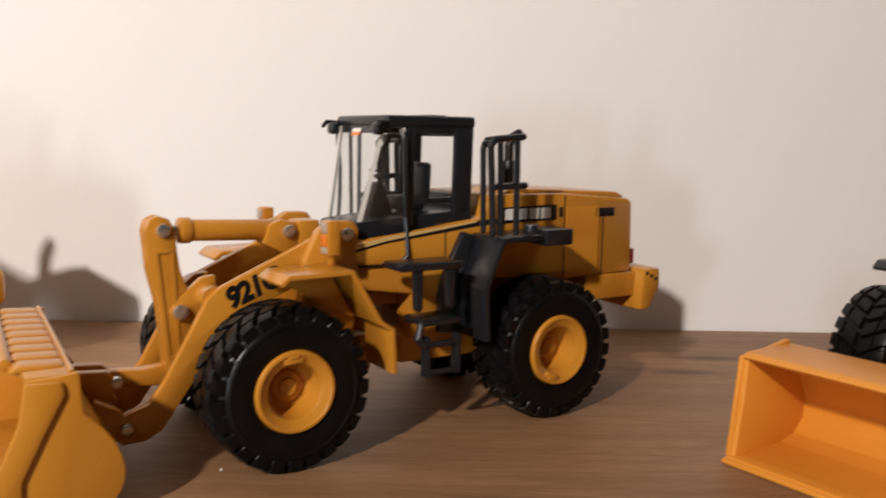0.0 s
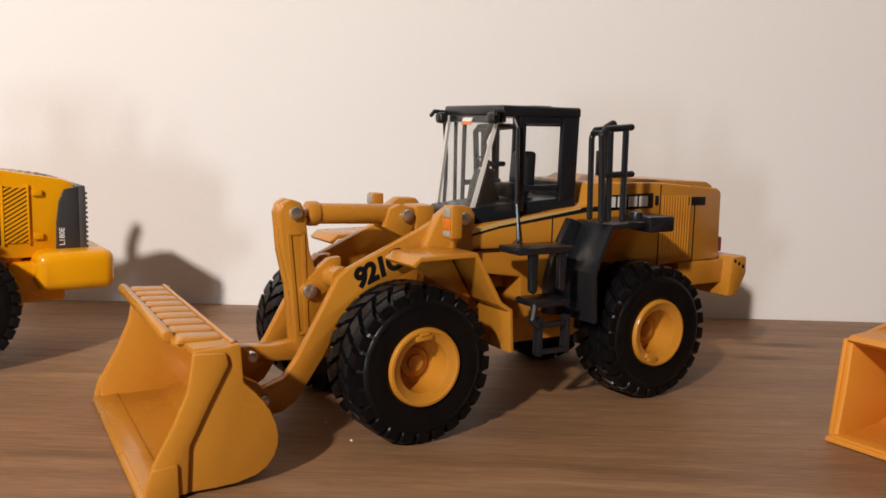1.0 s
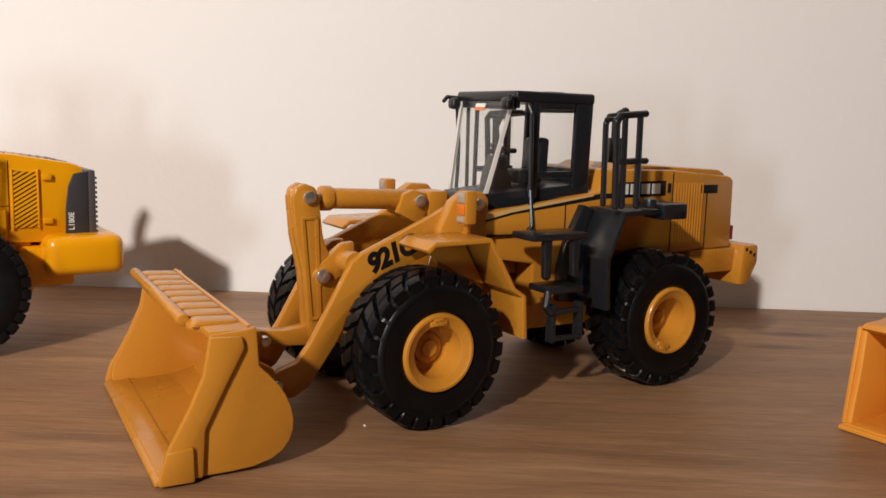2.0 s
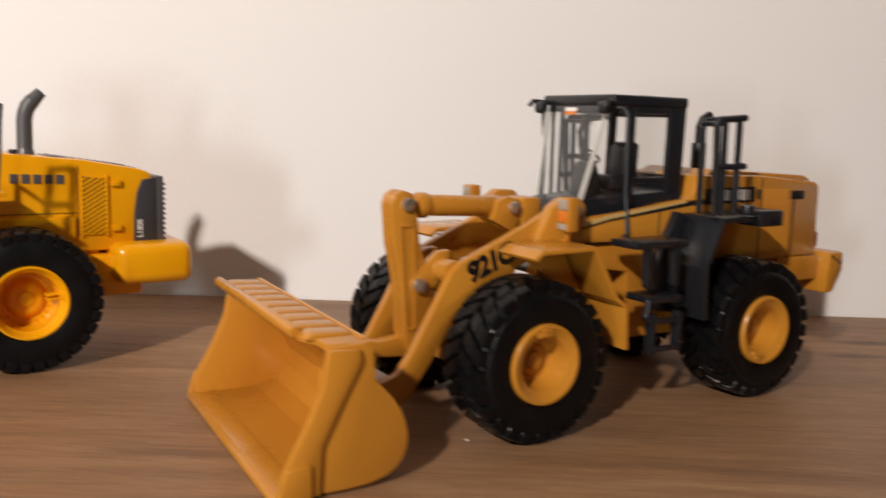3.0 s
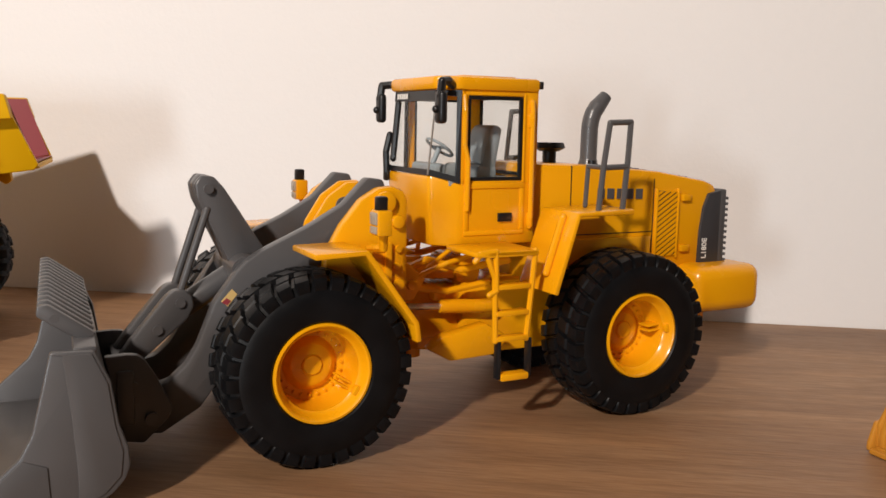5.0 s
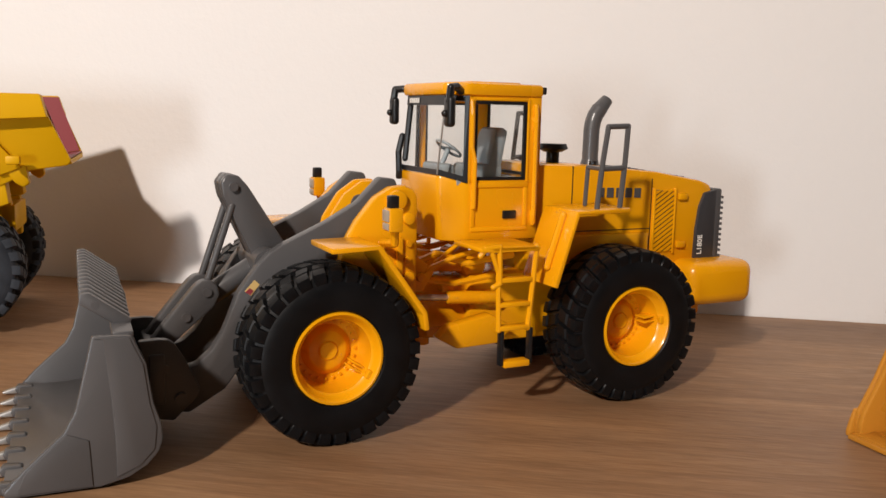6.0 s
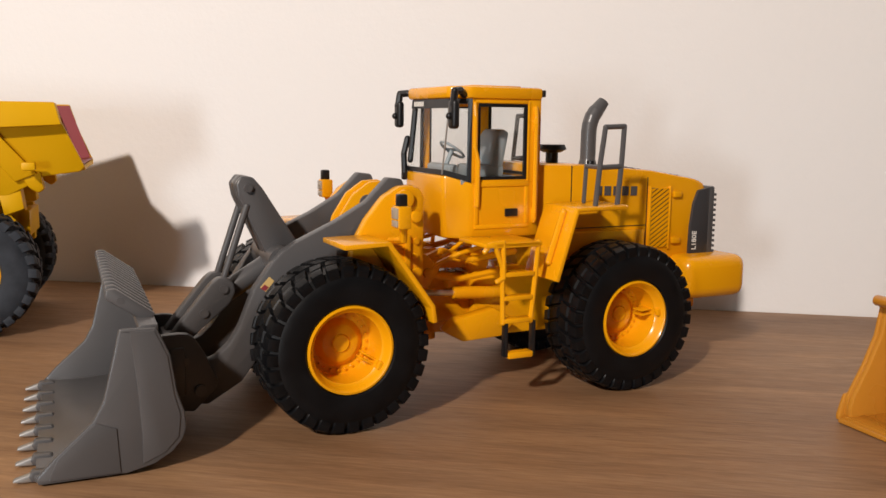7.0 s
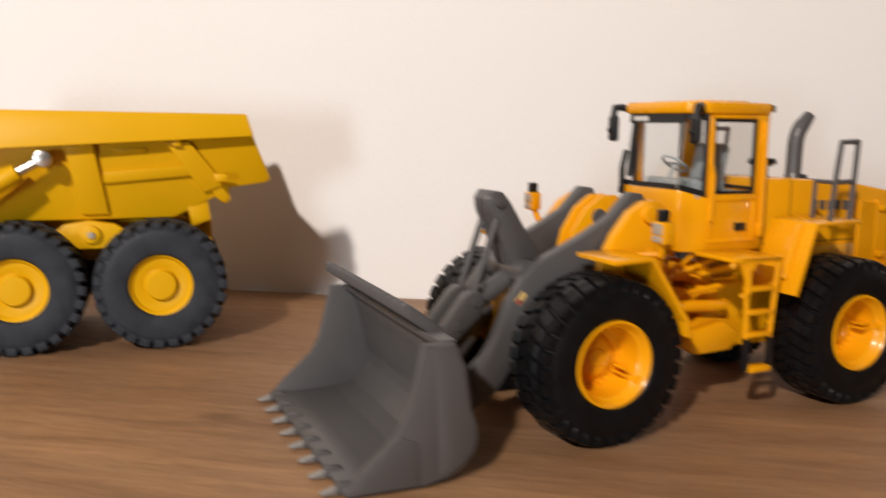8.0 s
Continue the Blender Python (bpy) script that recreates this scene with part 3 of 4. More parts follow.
        tube(bm, [(3.4, s * 12.6, 68.8), (5.2, s * 14.2, 69.6), (6.9, s * 15.0, 69.4), (7.3, s * 15.1, 66.6)], 0.85)
        mirror = part("mirror_arm", bm, BLACK, L)
        part("mirror", box(ball(bmesh.new(), (8.2, s * 15.0, 64.0), 0.8), (6.2, s * 15.0 - 1.5, 61.2), (8.0, s * 15.0 + 1.5, 67.6), 0.8, 3), BLACK, mirror, "black rear-view mirror")
    # windscreen, wiper, rear window
    front = [(7.2, -10.0, 50.9), (7.2, 10.0, 50.9), (5.5, 10.0, 68.0), (5.5, -10.0, 68.0)]
    bm = quad_edge(bmesh.new(), front, (1.1, 0, 2.2, 0), 0.5)
    screen = part("windscreen_frame", bm, BLACK, L)
    for s in (1, -1):
        corner = [(7.2, s * 10.0, 50.9), (1.5, s * 12.95, 49.3), (1.4, s * 12.95, 67.9), (5.5, s * 10.0, 68.0)]
        part("corner_frame", quad_edge(bmesh.new(), corner, (1.2, 1.0, 1.2, 0), 0.5), BLACK, screen)
        ob = part("corner_glass", slab(bmesh.new(), corner, 0.2), GLASS, screen)
        ob.visible_shadow = False
    ob = part("windscreen", slab(bmesh.new(), front, 0.2), GLASS, screen)
    ob.visible_shadow = False
    bars(5, 5.6, 1.1, WHITE, screen, (6.0, -8.2, 66.3), (90, 0, 90), 0.3)
    bm = bmesh.new()
    tube(bm, [(7.9, -9.6, 49.6), (8.2, -9.4, 55), (7.4, -9.2, 58.6)], 0.75)
    tube(bm, [(7.3, -7.6, 53.5), (6.2, -7.4, 65.4)], 0.7)
    box(bm, (7.4, -10.4, 48.6), (8.6, -8.8, 50.6), 0.4)
    part("wiper", bm, BLACK, L, "black windscreen wiper")
    part("glass_joint", rod(bmesh.new(), (7.4, 10.1, 51), (5.8, 10.1, 66), 0.2, 8), STEEL, L, "thin bright joint in the windscreen")
    bm = bmesh.new()
    frame_yz(bm, -11.6, 11.6, 50.4, 67.4, -16.9, -16.3, 0.7)
    rear = part("rear_window", bm, BLACK, L, "black-framed rear window")
    pane("rear_glass", (-16.7, -11, 51), (-16.5, 11, 66.8), rear)
    # inside the cab
    bm = bmesh.new()
    box(bm, (-12, -4.6, 49.6), (-3.4, 4.6, 52.8), 0.9)
    prism(bm, [(-11.6, 51), (-7.8, 51), (-10.0, 60.0), (-11.2, 61.4), (-13.4, 60.6)], -4.5, 4.5, 0.9)
    part("driver_seat", bm, SEAT, L, "blue-grey driver's seat")
    part("cab_floor", box(bmesh.new(), (-16, -12.2, 48.8), (3.6, 12.2, 49.9)), SEAT, L)
    bm = bmesh.new()
    tmp = bmesh.new()
    ring = [(0.34 * math.cos(a), 3.2 + 0.34 * math.sin(a)) for a in [k * math.pi / 3 for k in range(6)]]
    lathe(tmp, ring, 24, closed=True)
    merge(bm, tmp, pose(-0.2, 0, 56.2, 0, 0, 0) @ pose(0, 0, 0, 90, 0, 0) @ pose(0, 0, 0, 0, 0, 35))
    tube(bm, [(-0.4, -3.1, 56.2), (-0.2, 3.1, 56.2)], 0.34)
    rod(bm, (-0.2, 0, 56.2), (2.4, 0, 50.5), 0.55)
    part("steering_wheel", bm, SEAT, L, "thin grey steering wheel")
    part("dashboard", box(bmesh.new(), (1.0, -6, 49.6), (3.8, 6, 53.0), 0.8), SEAT, L)

    # fenders, ladder, rails
    for s in (1, -1):
        y0, y1 = sorted((s * 14.6, s * 28.0))
        part("front_fender", sheet(bmesh.new(), [(37, 37.6), (27.8, 38.0), (18.2, 24.6), (17.8, 21.4)], y0, y1, 1.1), YELLOW, L)
        fender = part("rear_fender", sheet(bmesh.new(), [(-12.0, 28.2), (-17.2, 44.2), (-31 if s > 0 else -38, 44.6)], y0, y1, -1.1), YELLOW, L)
        bm = bmesh.new()
        tube(bm, [(-12.6, s * 24, 32), (-16.2, s * 24, 43)], 0.8)
        part("fender_handle", bm, YELLOW, fender)
        yr, far, up = (26, 0.0, 0.0) if s > 0 else (-23, -6.5, 2.6)
        bm = bmesh.new()
        tube(bm, [(-23.4 + far, yr, 44.6), (-24.3 + far, yr, 54), (-25.4 + far, yr, 62 + up), (-30.6 + far * 1.1, yr, 62.2 + up), (-30.2 + far, yr, 54), (-29.4 + far, yr, 44.6)], 0.6)
        tube(bm, [(-24.2 + far, yr, 53.0), (-30.0 + far, yr, 53.2)], 0.6)
        tube(bm, [(-24.2 + far, yr, 53.0), (-24.8 + far, s * 20, 53.0), (-24.4 + far, s * 20, 44.8)], 0.5)
        part("handrail", bm, GREY, L, "grey tube handrail")
        ya, yb = sorted((s * 24.8, s * 27))
        ladder = part("ladder", ladder_mesh(s), YELLOW, L, "yellow access ladder")
        for z, x0, x1 in ((36.6, -8.5, 2.5), (30.2, -7.2, 0.4), (25.0, -6.9, 0.2), (20.0, -6.7, 0.1)):
            part("rung", box(bmesh.new(), (x0, ya, z - 0.5), (x1, yb, z + 0.5), 0.2), YELLOW, ladder)
        bm = bmesh.new()
        for x in (-7.8, -0.8):
            box(bm, (x - 0.35, s * 25.6 - 0.9, 11.8), (x + 0.35, s * 25.6 + 0.9, 19.6), 0.15)
        strap = part("step_strap", bm, BLACK, ladder, "black flexible step strap")
        part("bottom_step", box(bmesh.new(), (-7.4, s * 25.6 - 1.3, 11.4), (-1.2, s * 25.6 + 1.3, 12.8), 0.3), YELLOW, strap)
    # exhaust, air filter
    bm = bmesh.new()
    rod(bm, (-40, -1, 51.5), (-40, -1, 54), 2.6, 20, 1.9)
    tube(bm, [(-40, -1, 53.5), (-40.1, -1, 61.0), (-40.4, -1, 62.8), (-41.0, -1, 64.4), (-42.0, -1, 65.8)], 2.0, 18)
    rod(bm, (-41.8, -1, 65.5), (-44.4, -1, 68.4), 2.0, 18, 1.5)
    part("exhaust_pipe", bm, GREY, L, "bent grey exhaust stack")
    bm = bmesh.new()
    rod(bm, (-29, -1, 52.0), (-29, -1, 56), 1.6, 16)
    rod(bm, (-29, -1, 55.4), (-29, -1, 56.2), 2.2, 20, 3.6)
    rod(bm, (-29, -1, 56.2), (-29, -1, 57.4), 3.7, 20, 3.2)
    part("air_filter", bm, BLACK, L, "black mushroom air filter")
    part("filler_cap", rod(bmesh.new(), (-36, 6, 52), (-36, 6, 53.6), 1.0, 14), DARK, L)

    tyre = tyre_mesh("tyre", R, W, 32, 0.1, RUBBER, 0.95, 0.76, 9.0)
    rim = rim_mesh(W, [(-2.4, 9.1), (-0.7, 9.15), (-0.1, 9.0), (0.0, 8.6), (-0.5, 8.15), (-1.6, 7.9), (-2.2, 7.3), (-7.8, 6.8), (-8.2, 5.1), (-7.9, 4.8), (-7.0, 4.0), (-6.8, 3.6), (-6.7, 2.0), (-6.3, 1.7), (-6.2, 0.02)], 24, YELLOW, 5.9, -7.8, spoke_rib)
    wheels(L, tyre, rim, [(35.5, 21.0, -32), (35.5, -21.0, 10), (-35.5, 20.2, 6), (-35.5, -20.2, 40)], R, "black rubber tyre with blocky tread")
    return L


def spoke_rib(bm, h):
    for z in (-0.55, 0.55):
        box(bm, (-8.0, h - 6.6, z - 0.2), (-4.2, h - 3.2, z + 0.2), 0.1)
    box(bm, (-8.2, h - 2.4, -0.9), (-7.2, h - 0.9, 0.9), 0.2)


def ring_frame(bm, x0, x1, z0, z1, y0, y1, t):
    box(bm, (x0, y0, z0), (x1, y1, z0 + t), 0.12)
    box(bm, (x0, y0, z1 - t), (x1, y1, z1), 0.12)
    box(bm, (x0, y0, z0 + t), (x0 + t, y1, z1 - t), 0.12)
    box(bm, (x1 - t, y0, z0 + t), (x1, y1, z1 - t), 0.12)
    return bm


def frame_yz(bm, y0, y1, z0, z1, x0, x1, t):
    box(bm, (x0, y0, z0), (x1, y1, z0 + t), 0.12)
    box(bm, (x0, y0, z1 - t), (x1, y1, z1), 0.12)
    box(bm, (x0, y0, z0 + t), (x1, y0 + t, z1 - t), 0.12)
    box(bm, (x0, y1 - t, z0 + t), (x1, y1, z1 - t), 0.12)
    return bm


def cab_frame_yellow():
    bm = bmesh.new()
    for s in (1, -1):
        y0, y1 = sorted((s * 11.6, s * 13.0))
        box(bm, (0.2, y0, 49.0), (1.5, y1, 68.6), 0.3)
        box(bm, (-16.8, y0, 49.0), (-12.9, y1, 68.6), 0.5)
        box(bm, (-13.2, y0, 66.6), (1.3, y1, 68.6), 0.2)
        box(bm, (-13.2, y0, 49.0), (1.3, y1, 50.0), 0.2)
    return bm


def door_panel(s):
    bm = bmesh.new()
    y0, y1 = sorted((s * 12.9, s * 13.3))
    box(bm, (-13.6, y0, 38.6), (0.6, y1, 39.6), 0.15)
    box(bm, (-13.6, y0, 48.2), (0.6, y1, 49.4), 0.15)
    box(bm, (-0.4, y0, 39.6), (0.6, y1, 48.2), 0.15)
    box(bm, (-13.6, y0, 39.6), (-12.6, y1, 48.2), 0.15)
    box(bm, (-13.6, y0, 49.4), (-13.0, y1, 67.6), 0.15)
    box(bm, (0.0, y0, 49.4), (0.6, y1, 67.6), 0.15)
    box(bm, (-13.0, y0, 67.0), (0.0, y1, 67.6), 0.15)
    return bm


def ladder_mesh(s):
    bm = bmesh.new()
    for y in (s * 26.3,):
        tube(bm, [(-8.4, y, 37), (-7.6, y, 28), (-6.8, y, 19.6)], 0.6)
        tube(bm, [(2.6, y, 37), (0.6, y, 32), (0.2, y, 19.6)], 0.6)
    tube(bm, [(4.8, s * 26.0, 35.4), (3.8, s * 26.4, 36.9), (0.6, s * 26.5, 37.2), (0.3, s * 26.5, 29.6), (1.7, s * 26.2, 28.8)], 0.6)
    box(bm, (-9, min(s * 14, s * 27), 36.2), (5, max(s * 14, s * 27), 37.2), 0.3)
    return bm


def bucket_grey(L):
    yaw = -3.0
    half = 30.5
    shell = [(92.0, 0.7), (84, 0.5), (77, 0.9), (72, 2.2), (69.0, 4.4), (67.6, 7.4), (67.5, 10.4), (68.6, 14.6), (69.6, 20), (71.6, 26.2)]
    bm = bmesh.new()
    sheet(bm, shell, -half, half, 1.1, 0.2)
    bucket = part("bucket", skew_x(bm, 70, yaw), GREY, L, "worn warm-grey loader bucket")
    side = [(77.6, 26.6), (71.4, 26.4), (69.2, 21.4), (68.2, 14.4), (67.0, 10.6), (66.8, 7.6), (67.6, 5.4), (69.4, 3.4), (72.4, 1.6), (77, 0.5), (91.6, 0.4), (91.8, 1.6), (88.8, 4.8), (82.4, 10.6), (80.6, 14.0), (78.8, 21.4)]
    for s in (1, -1):
        y0, y1 = sorted((s * (half - 0.6), s * (half + 0.9)))
        bm = bmesh.new()
        prism(bm, side, y0, y1, 0.45)
        ya, yb = sorted((s * (half + 0.7), s * (half + 1.15)))
        prism(bm, [(77.5, 26.2), (71.8, 26.0), (69.7, 21.2), (68.8, 14.2), (67.8, 10.2), (68.2, 6.2), (70.6, 3.6), (74.4, 2.0), (74.4, 7.6), (74.9, 16), (75.9, 26.0)], ya, yb, 0.15)
        prism(bm, [(78.6, 9.0), (82.0, 10.4), (88.4, 4.6), (89.8, 1.0), (78.2, 0.9)], ya, yb, 0.12)
        part("side_plate", skew_x(bm, 70, yaw), GREY, bucket)
    for k in range(8):
        y = -half + 2.2 + k * (2 * half - 4.4) / 7
        bm = bmesh.new()
        prism(bm, [(90.6, 1.9), (92.0, 2.0), (95.4, 1.0), (95.6, 0.5), (92, 0.3), (90.6, 0.6)], y - 0.75, y + 0.75, 0.28)
        part("tooth", skew_x(bm, 70, yaw), TOOTH, bucket, "silver-tipped digging tooth")
        bm = bmesh.new()
        prism(bm, [(88.6, 1.2), (89.6, 2.1), (92.4, 2.3), (93.0, 1.4), (92.6, 0.4), (90, 0.4)], y - 1.05, y + 1.05, 0.25)
        part("tooth_adapter", skew_x(bm, 70, yaw), GREY, bucket)
    bm = bmesh.new()
    box(bm, (71.0, -half, 25.4), (74.4, half, 26.9), 0.4)
    rail = part("spill_guard", skew_x(bm, 70, yaw), GREY, bucket, "comb-shaped spill guard")
    n = 14
    for k in range(n):
        y = -27.6 + k * 51.0 / (n - 1)
        part("slat", skew_x(prism(bmesh.new(), [(70.8, 27.4), (72.2, 25.6), (79.4, 30.6), (79.2, 32.3), (77.6, 32.4)], y - 0.75, y + 0.75, 0.35), 70, yaw), GREY, rail)
    part("guard_bar", skew_x(rod(bmesh.new(), (76.8, -28.4, 30.2), (76.8, 24.2, 30.2), 0.7, 8), 70, yaw), GREY, rail)
    bm = bmesh.new()
    box(bm, (64.6, -14, 8), (67.6, 14, 18), 0.6)
    part("bucket_back", skew_x(bm, 70, yaw), GREY, bucket)


loader_yellow((-163.9, -101.4), -144.36)


# ---------- orange wheel loaders ----------
def bucket_orange(L, ribbed, mat):
    yaw = -3.2 if ribbed else 0.0
    half = 30.8 if ribbed else 31.6
    nose = 88.4 if ribbed else 90.4
    shell = [(nose, 0.6), (82, 0.5), (74, 0.8), (69.0, 2.2), (65.6, 5.6), (65.2, 10.6)] + ([(67.8, 15.4), (71.0, 19.2), (71.9, 22), (72.4, 25.6)] if ribbed else [(67.8, 16.4), (70.6, 20.4), (72.6, 23)])
    bm = bmesh.new()
    sheet(bm, shell, -half, half, 1.1, 0.2)
    bucket = part("bucket", skew_x(bm, 78, yaw), mat, L, "deep orange loader bucket resting on the shelf")
    bm = bmesh.new()
    prism(bm, [(nose - 4.4, 1.95), (nose + 0.8, 1.1), (nose + 1.0, 0.2), (nose - 4.4, 0.2)], -half - 0.9, half + 0.9, 0.25)
    part("cutting_edge", skew_x(bm, 78, yaw), mat, bucket)
    if ribbed:
        side = [(79.6, 25.9), (74, 26.2), (71.4, 26.6), (70.9, 19.4), (69.2, 17.7), (67.4, 15.7), (66.0, 13.6), (65.0, 11.2), (64.5, 8.9), (64.6, 6.8), (65.3, 4.8), (66.6, 3.1), (68.6, 1.8), (72, 0.9), (76, 0.6), (87.6, 0.5), (87.8, 3.4), (87.2, 5.6), (83.6, 12.4), (80.8, 18.6)]
    else:
        side = [(73, 24.4), (86.6, 22.0), (87.6, 12), (89.6, 1.2), (89.6, 0.5), (74, 0.5), (69, 2.2), (66, 6.2), (65.6, 11), (67.2, 16.4)]
    for s in (1, -1):
        y0, y1 = sorted((s * (half - 1.0), s * (half + 0.5)))
        bm = bmesh.new()
        prism(bm, side, y0, y1, 0.45)
        ya, yb = sorted((s * (half + 0.3), s * (half + 1.4)))
        if ribbed:
            prism(bm, [(79.8, 25.6), (74.2, 25.4), (73.7, 23.2), (77.3, 16.2), (80.7, 9.2), (81.1, 0.7), (87.4, 0.6), (87.6, 5.6), (83.8, 12.4), (81.0, 18.8)], ya, yb, 0.5)
            prism(bm, [(82.9, 6.8), (87.4, 6.2), (88.2, 4.0), (88.9, 1.6), (88.9, 0.4), (82.7, 0.4)], *sorted((s * (half + 1.0), s * (half + 2.2))), 0.5)
        else:
            prism(bm, [(84.4, 22.2), (86.8, 22.2), (89.6, 1.2), (86.4, 1.2)], ya, yb, 0.4)
        part("side_plate", skew_x(bm, 78, yaw), mat, bucket)
    if ribbed:
        bm = bmesh.new()
        prism(bm, [(72.0, -half), (81.6, -half), (81.6, half - 9), (79.9, half - 5.6), (79.6, half), (72.0, half)], 24.9, 26.3, 0.35, "xy")
        rod(bm, (82.0, -half - 0.4, 26.5), (82.0, half - 9.4, 26.5), 1.15, 14, bevel=0.4)
        rod(bm, (72.8, -half, 26.5), (72.4, half - 1, 26.3), 0.5, 8)
        lip = part("spill_plate", skew_x(bm, 78, yaw), mat, bucket, "ribbed spill plate along the top")
        n = 9
        for k in range(n):
            y = -half + 3.6 + k * (2 * half - 11.0) / (n - 1)
            part("rib", skew_x(prism(bmesh.new(), [(72.8, 25.6), (73.2, 26.9), (80.6, 27.2), (81.8, 25.8)], y - 2.6, y + 2.3, 0.75), 78, yaw), mat, lip)
    else:
        bm = bmesh.new()
        prism(bm, [(72.6, 22.0), (72.8, 23.6), (86.4, 23.2), (87.8, 22.2), (86.4, 21.4)], -half, half, 0.4)
        part("top_lip", skew_x(bm, 78, yaw), mat, bucket)
    bm = bmesh.new()
    for s in (1, -1):
        prism(bm, [(67.2, 5.8), (61.2, 6.2), (59.6, 9.2), (62, 12.4), (66.6, 15), (66.6, 10)], *sorted((s * 7.4, s * 10)), 0.5)
        prism(bm, [(66.6, 10.5), (63, 13.4), (61.4, 16.6), (63.4, 19), (69.6, 19.4), (68, 16)], *sorted((s * 1.8, s * 4.4)), 0.5)
    part("bucket_bracket", skew_x(bm, 78, yaw), mat, bucket)


def pin(L, x, y0, y1, z, r=1.25):
    bm = bmesh.new()
    rod(bm, (x, y0, z), (x, y1, z), r, 18, bevel=0.45)
    return part("pin", bm, STEEL, L, "bright round steel pin")


def loader_orange(at, heading, ribbed, mat, tyre, rim, label, fender_mat, wide=0.0):
    L = thing("wheel_loader", at, heading, label, "toy loader", "model machines on the shelf")
    R = 16.5

    # rear body
    body = [(13.4, 37.8), (13.6, 42.6), (4, 44.2), (-20, 47.2), (-22, 52.6), (-44, 52.4), (-66, 50.6), (-67.6, 49.6), (-68, 31.2), (-40, 30.6), (-20, 33), (-14, 37.4)]
    hood = part("engine_hood", prism(bmesh.new(), body, -14, 14, 0.7), mat, L)
    part("hood_ridge", prism(bmesh.new(), [(-26, 52.2), (-30, 53.8), (-64, 52.2), (-66.4, 51.2), (-66.4, 50.2), (-26, 51.6)], -11.6, 11.6, 0.4), mat, hood)
    part("lower_body", prism(bmesh.new(), [(13.6, 37.6), (-15, 37.4), (-15, 24), (-1, 20), (-1, 30.5), (13, 32.5)], -13.4, 13.4, 0.6), mat, L)
    for s in (1, -1):
        def side(a, b):
            return sorted((s * a, s * b))
        grille = part("side_grille", prism(bmesh.new(), [(-45, 49.6), (-56, 48.8), (-56, 32.4), (-45, 32.4)], *side(13.9, 14.15)), mat, hood)
        for k in range(11):
            x = -45.7 - k * 0.98
            part("rib", box(bmesh.new(), (x - 0.3, side(14.0, 14.32)[0], 33), (x + 0.3, side(14.0, 14.32)[1], 49.0), 0.14), mat, grille)
        part("seam", box(bmesh.new(), (-44.8, side(13.9, 14.1)[0], 31), (-44.5, side(13.9, 14.1)[1], 51.8)), BLACK, hood)
        part("seam", box(bmesh.new(), (-57.6, side(13.9, 14.1)[0], 31.4), (-57.3, side(13.9, 14.1)[1], 48.4)), BLACK, hood)
        part("seam", box(bmesh.new(), (-14, side(13.3, 14.06)[0], 37.5), (13, side(13.3, 14.06)[1], 37.9)), BLACK, hood)
        part("seam", box(bmesh.new(), (-9.6, side(13.9, 14.08)[0], 38), (-9.3, side(13.9, 14.08)[1], 45.4)), BLACK, hood)
        part("air_slot", box(bmesh.new(), (-61.2, side(13.8, 14.25)[0], 46.2), (-54.4, side(13.8, 14.25)[1], 48.4), 0.1), BLACK, hood, "black slot in the hood side")
        part("catch", box(bmesh.new(), (-43.8, side(13.8, 14.3)[0], 46.6), (-42.8, side(13.8, 14.3)[1], 49.0), 0.1), BLACK, hood)
        stripe = [(13.5, 42.3), (6, 43.4), (-20, 46.4), (-42, 46.8)]
        part("stripe", prism(bmesh.new(), [(13.5, 41.0)] + [(x, z - 0.9) for x, z in stripe[1:]] + [(x, z + 0.3) for x, z in stripe[:0:-1]] + [(13.5, 41.4)], *side(13.9, 14.12)), BLACK, hood, "black stripe along the side")
        part("stripe", prism(bmesh.new(), [(13.5, 41.5), (6, 43.0), (-18, 46.2), (-18, 46.6), (6, 43.9), (13.5, 42.3)], *side(13.9, 14.17)), GOLD, hood, "pale gold pinstripe")
        part("mark_panel", prism(bmesh.new(), [(-24, 45.6), (-42, 45.9), (-42, 49.7), (-24, 49.4)], *side(13.9, 14.12)), BLACK, hood)
        x0 = -26.2 if s > 0 else -41
        bars(4, 14.6, 2.6, WHITE, hood, (x0, s * 14.15, 46.4), (90, 0, 180 if s > 0 else 0), 0.22, "row of plain white bars")
        part("tail_lamp", box(bmesh.new(), (-70, side(9, 13)[0], 33), (-67.8, side(9, 13)[1], 37), 0.3), RED, hood)
    bm = bmesh.new()
    prism(bm, [(-69.5, 32), (-75.4, 32), (-75.6, 27), (-72, 21), (-68.5, 21)], -17.6, 17.6, 0.8)
    box(bm, (-70.5, -14.5, 24.5), (-52, 14.5, 31.0), 0.6)
    cw = part("counterweight", bm, mat, L)
    for s in (1, -1):
        for x in (-70.6, -72.2, -73.8):
            part("bolt_hole", rod(bmesh.new(), (x, s * 17.4, 29.6 + (x + 73) * 0.5), (x, s * 17.68, 29.6 + (x + 73) * 0.5), 0.5, 12), DARK, cw)
    bm = bmesh.new()
    box(bm, (-60, -8, 13), (-1, 8, 32), 0.8)
    box(bm, (-42, -14, 13.5), (-25, 14, 20.5), 1.2)
    part("rear_frame", bm, mat, L)
    bm = bmesh.new()
    box(bm, (11, -9, 12), (42, 9, 27), 0.8)
    box(bm, (25, -14, 13.5), (42, 14, 20.5), 1.2)
    part("front_frame", bm, mat, L)
    bm = bmesh.new()
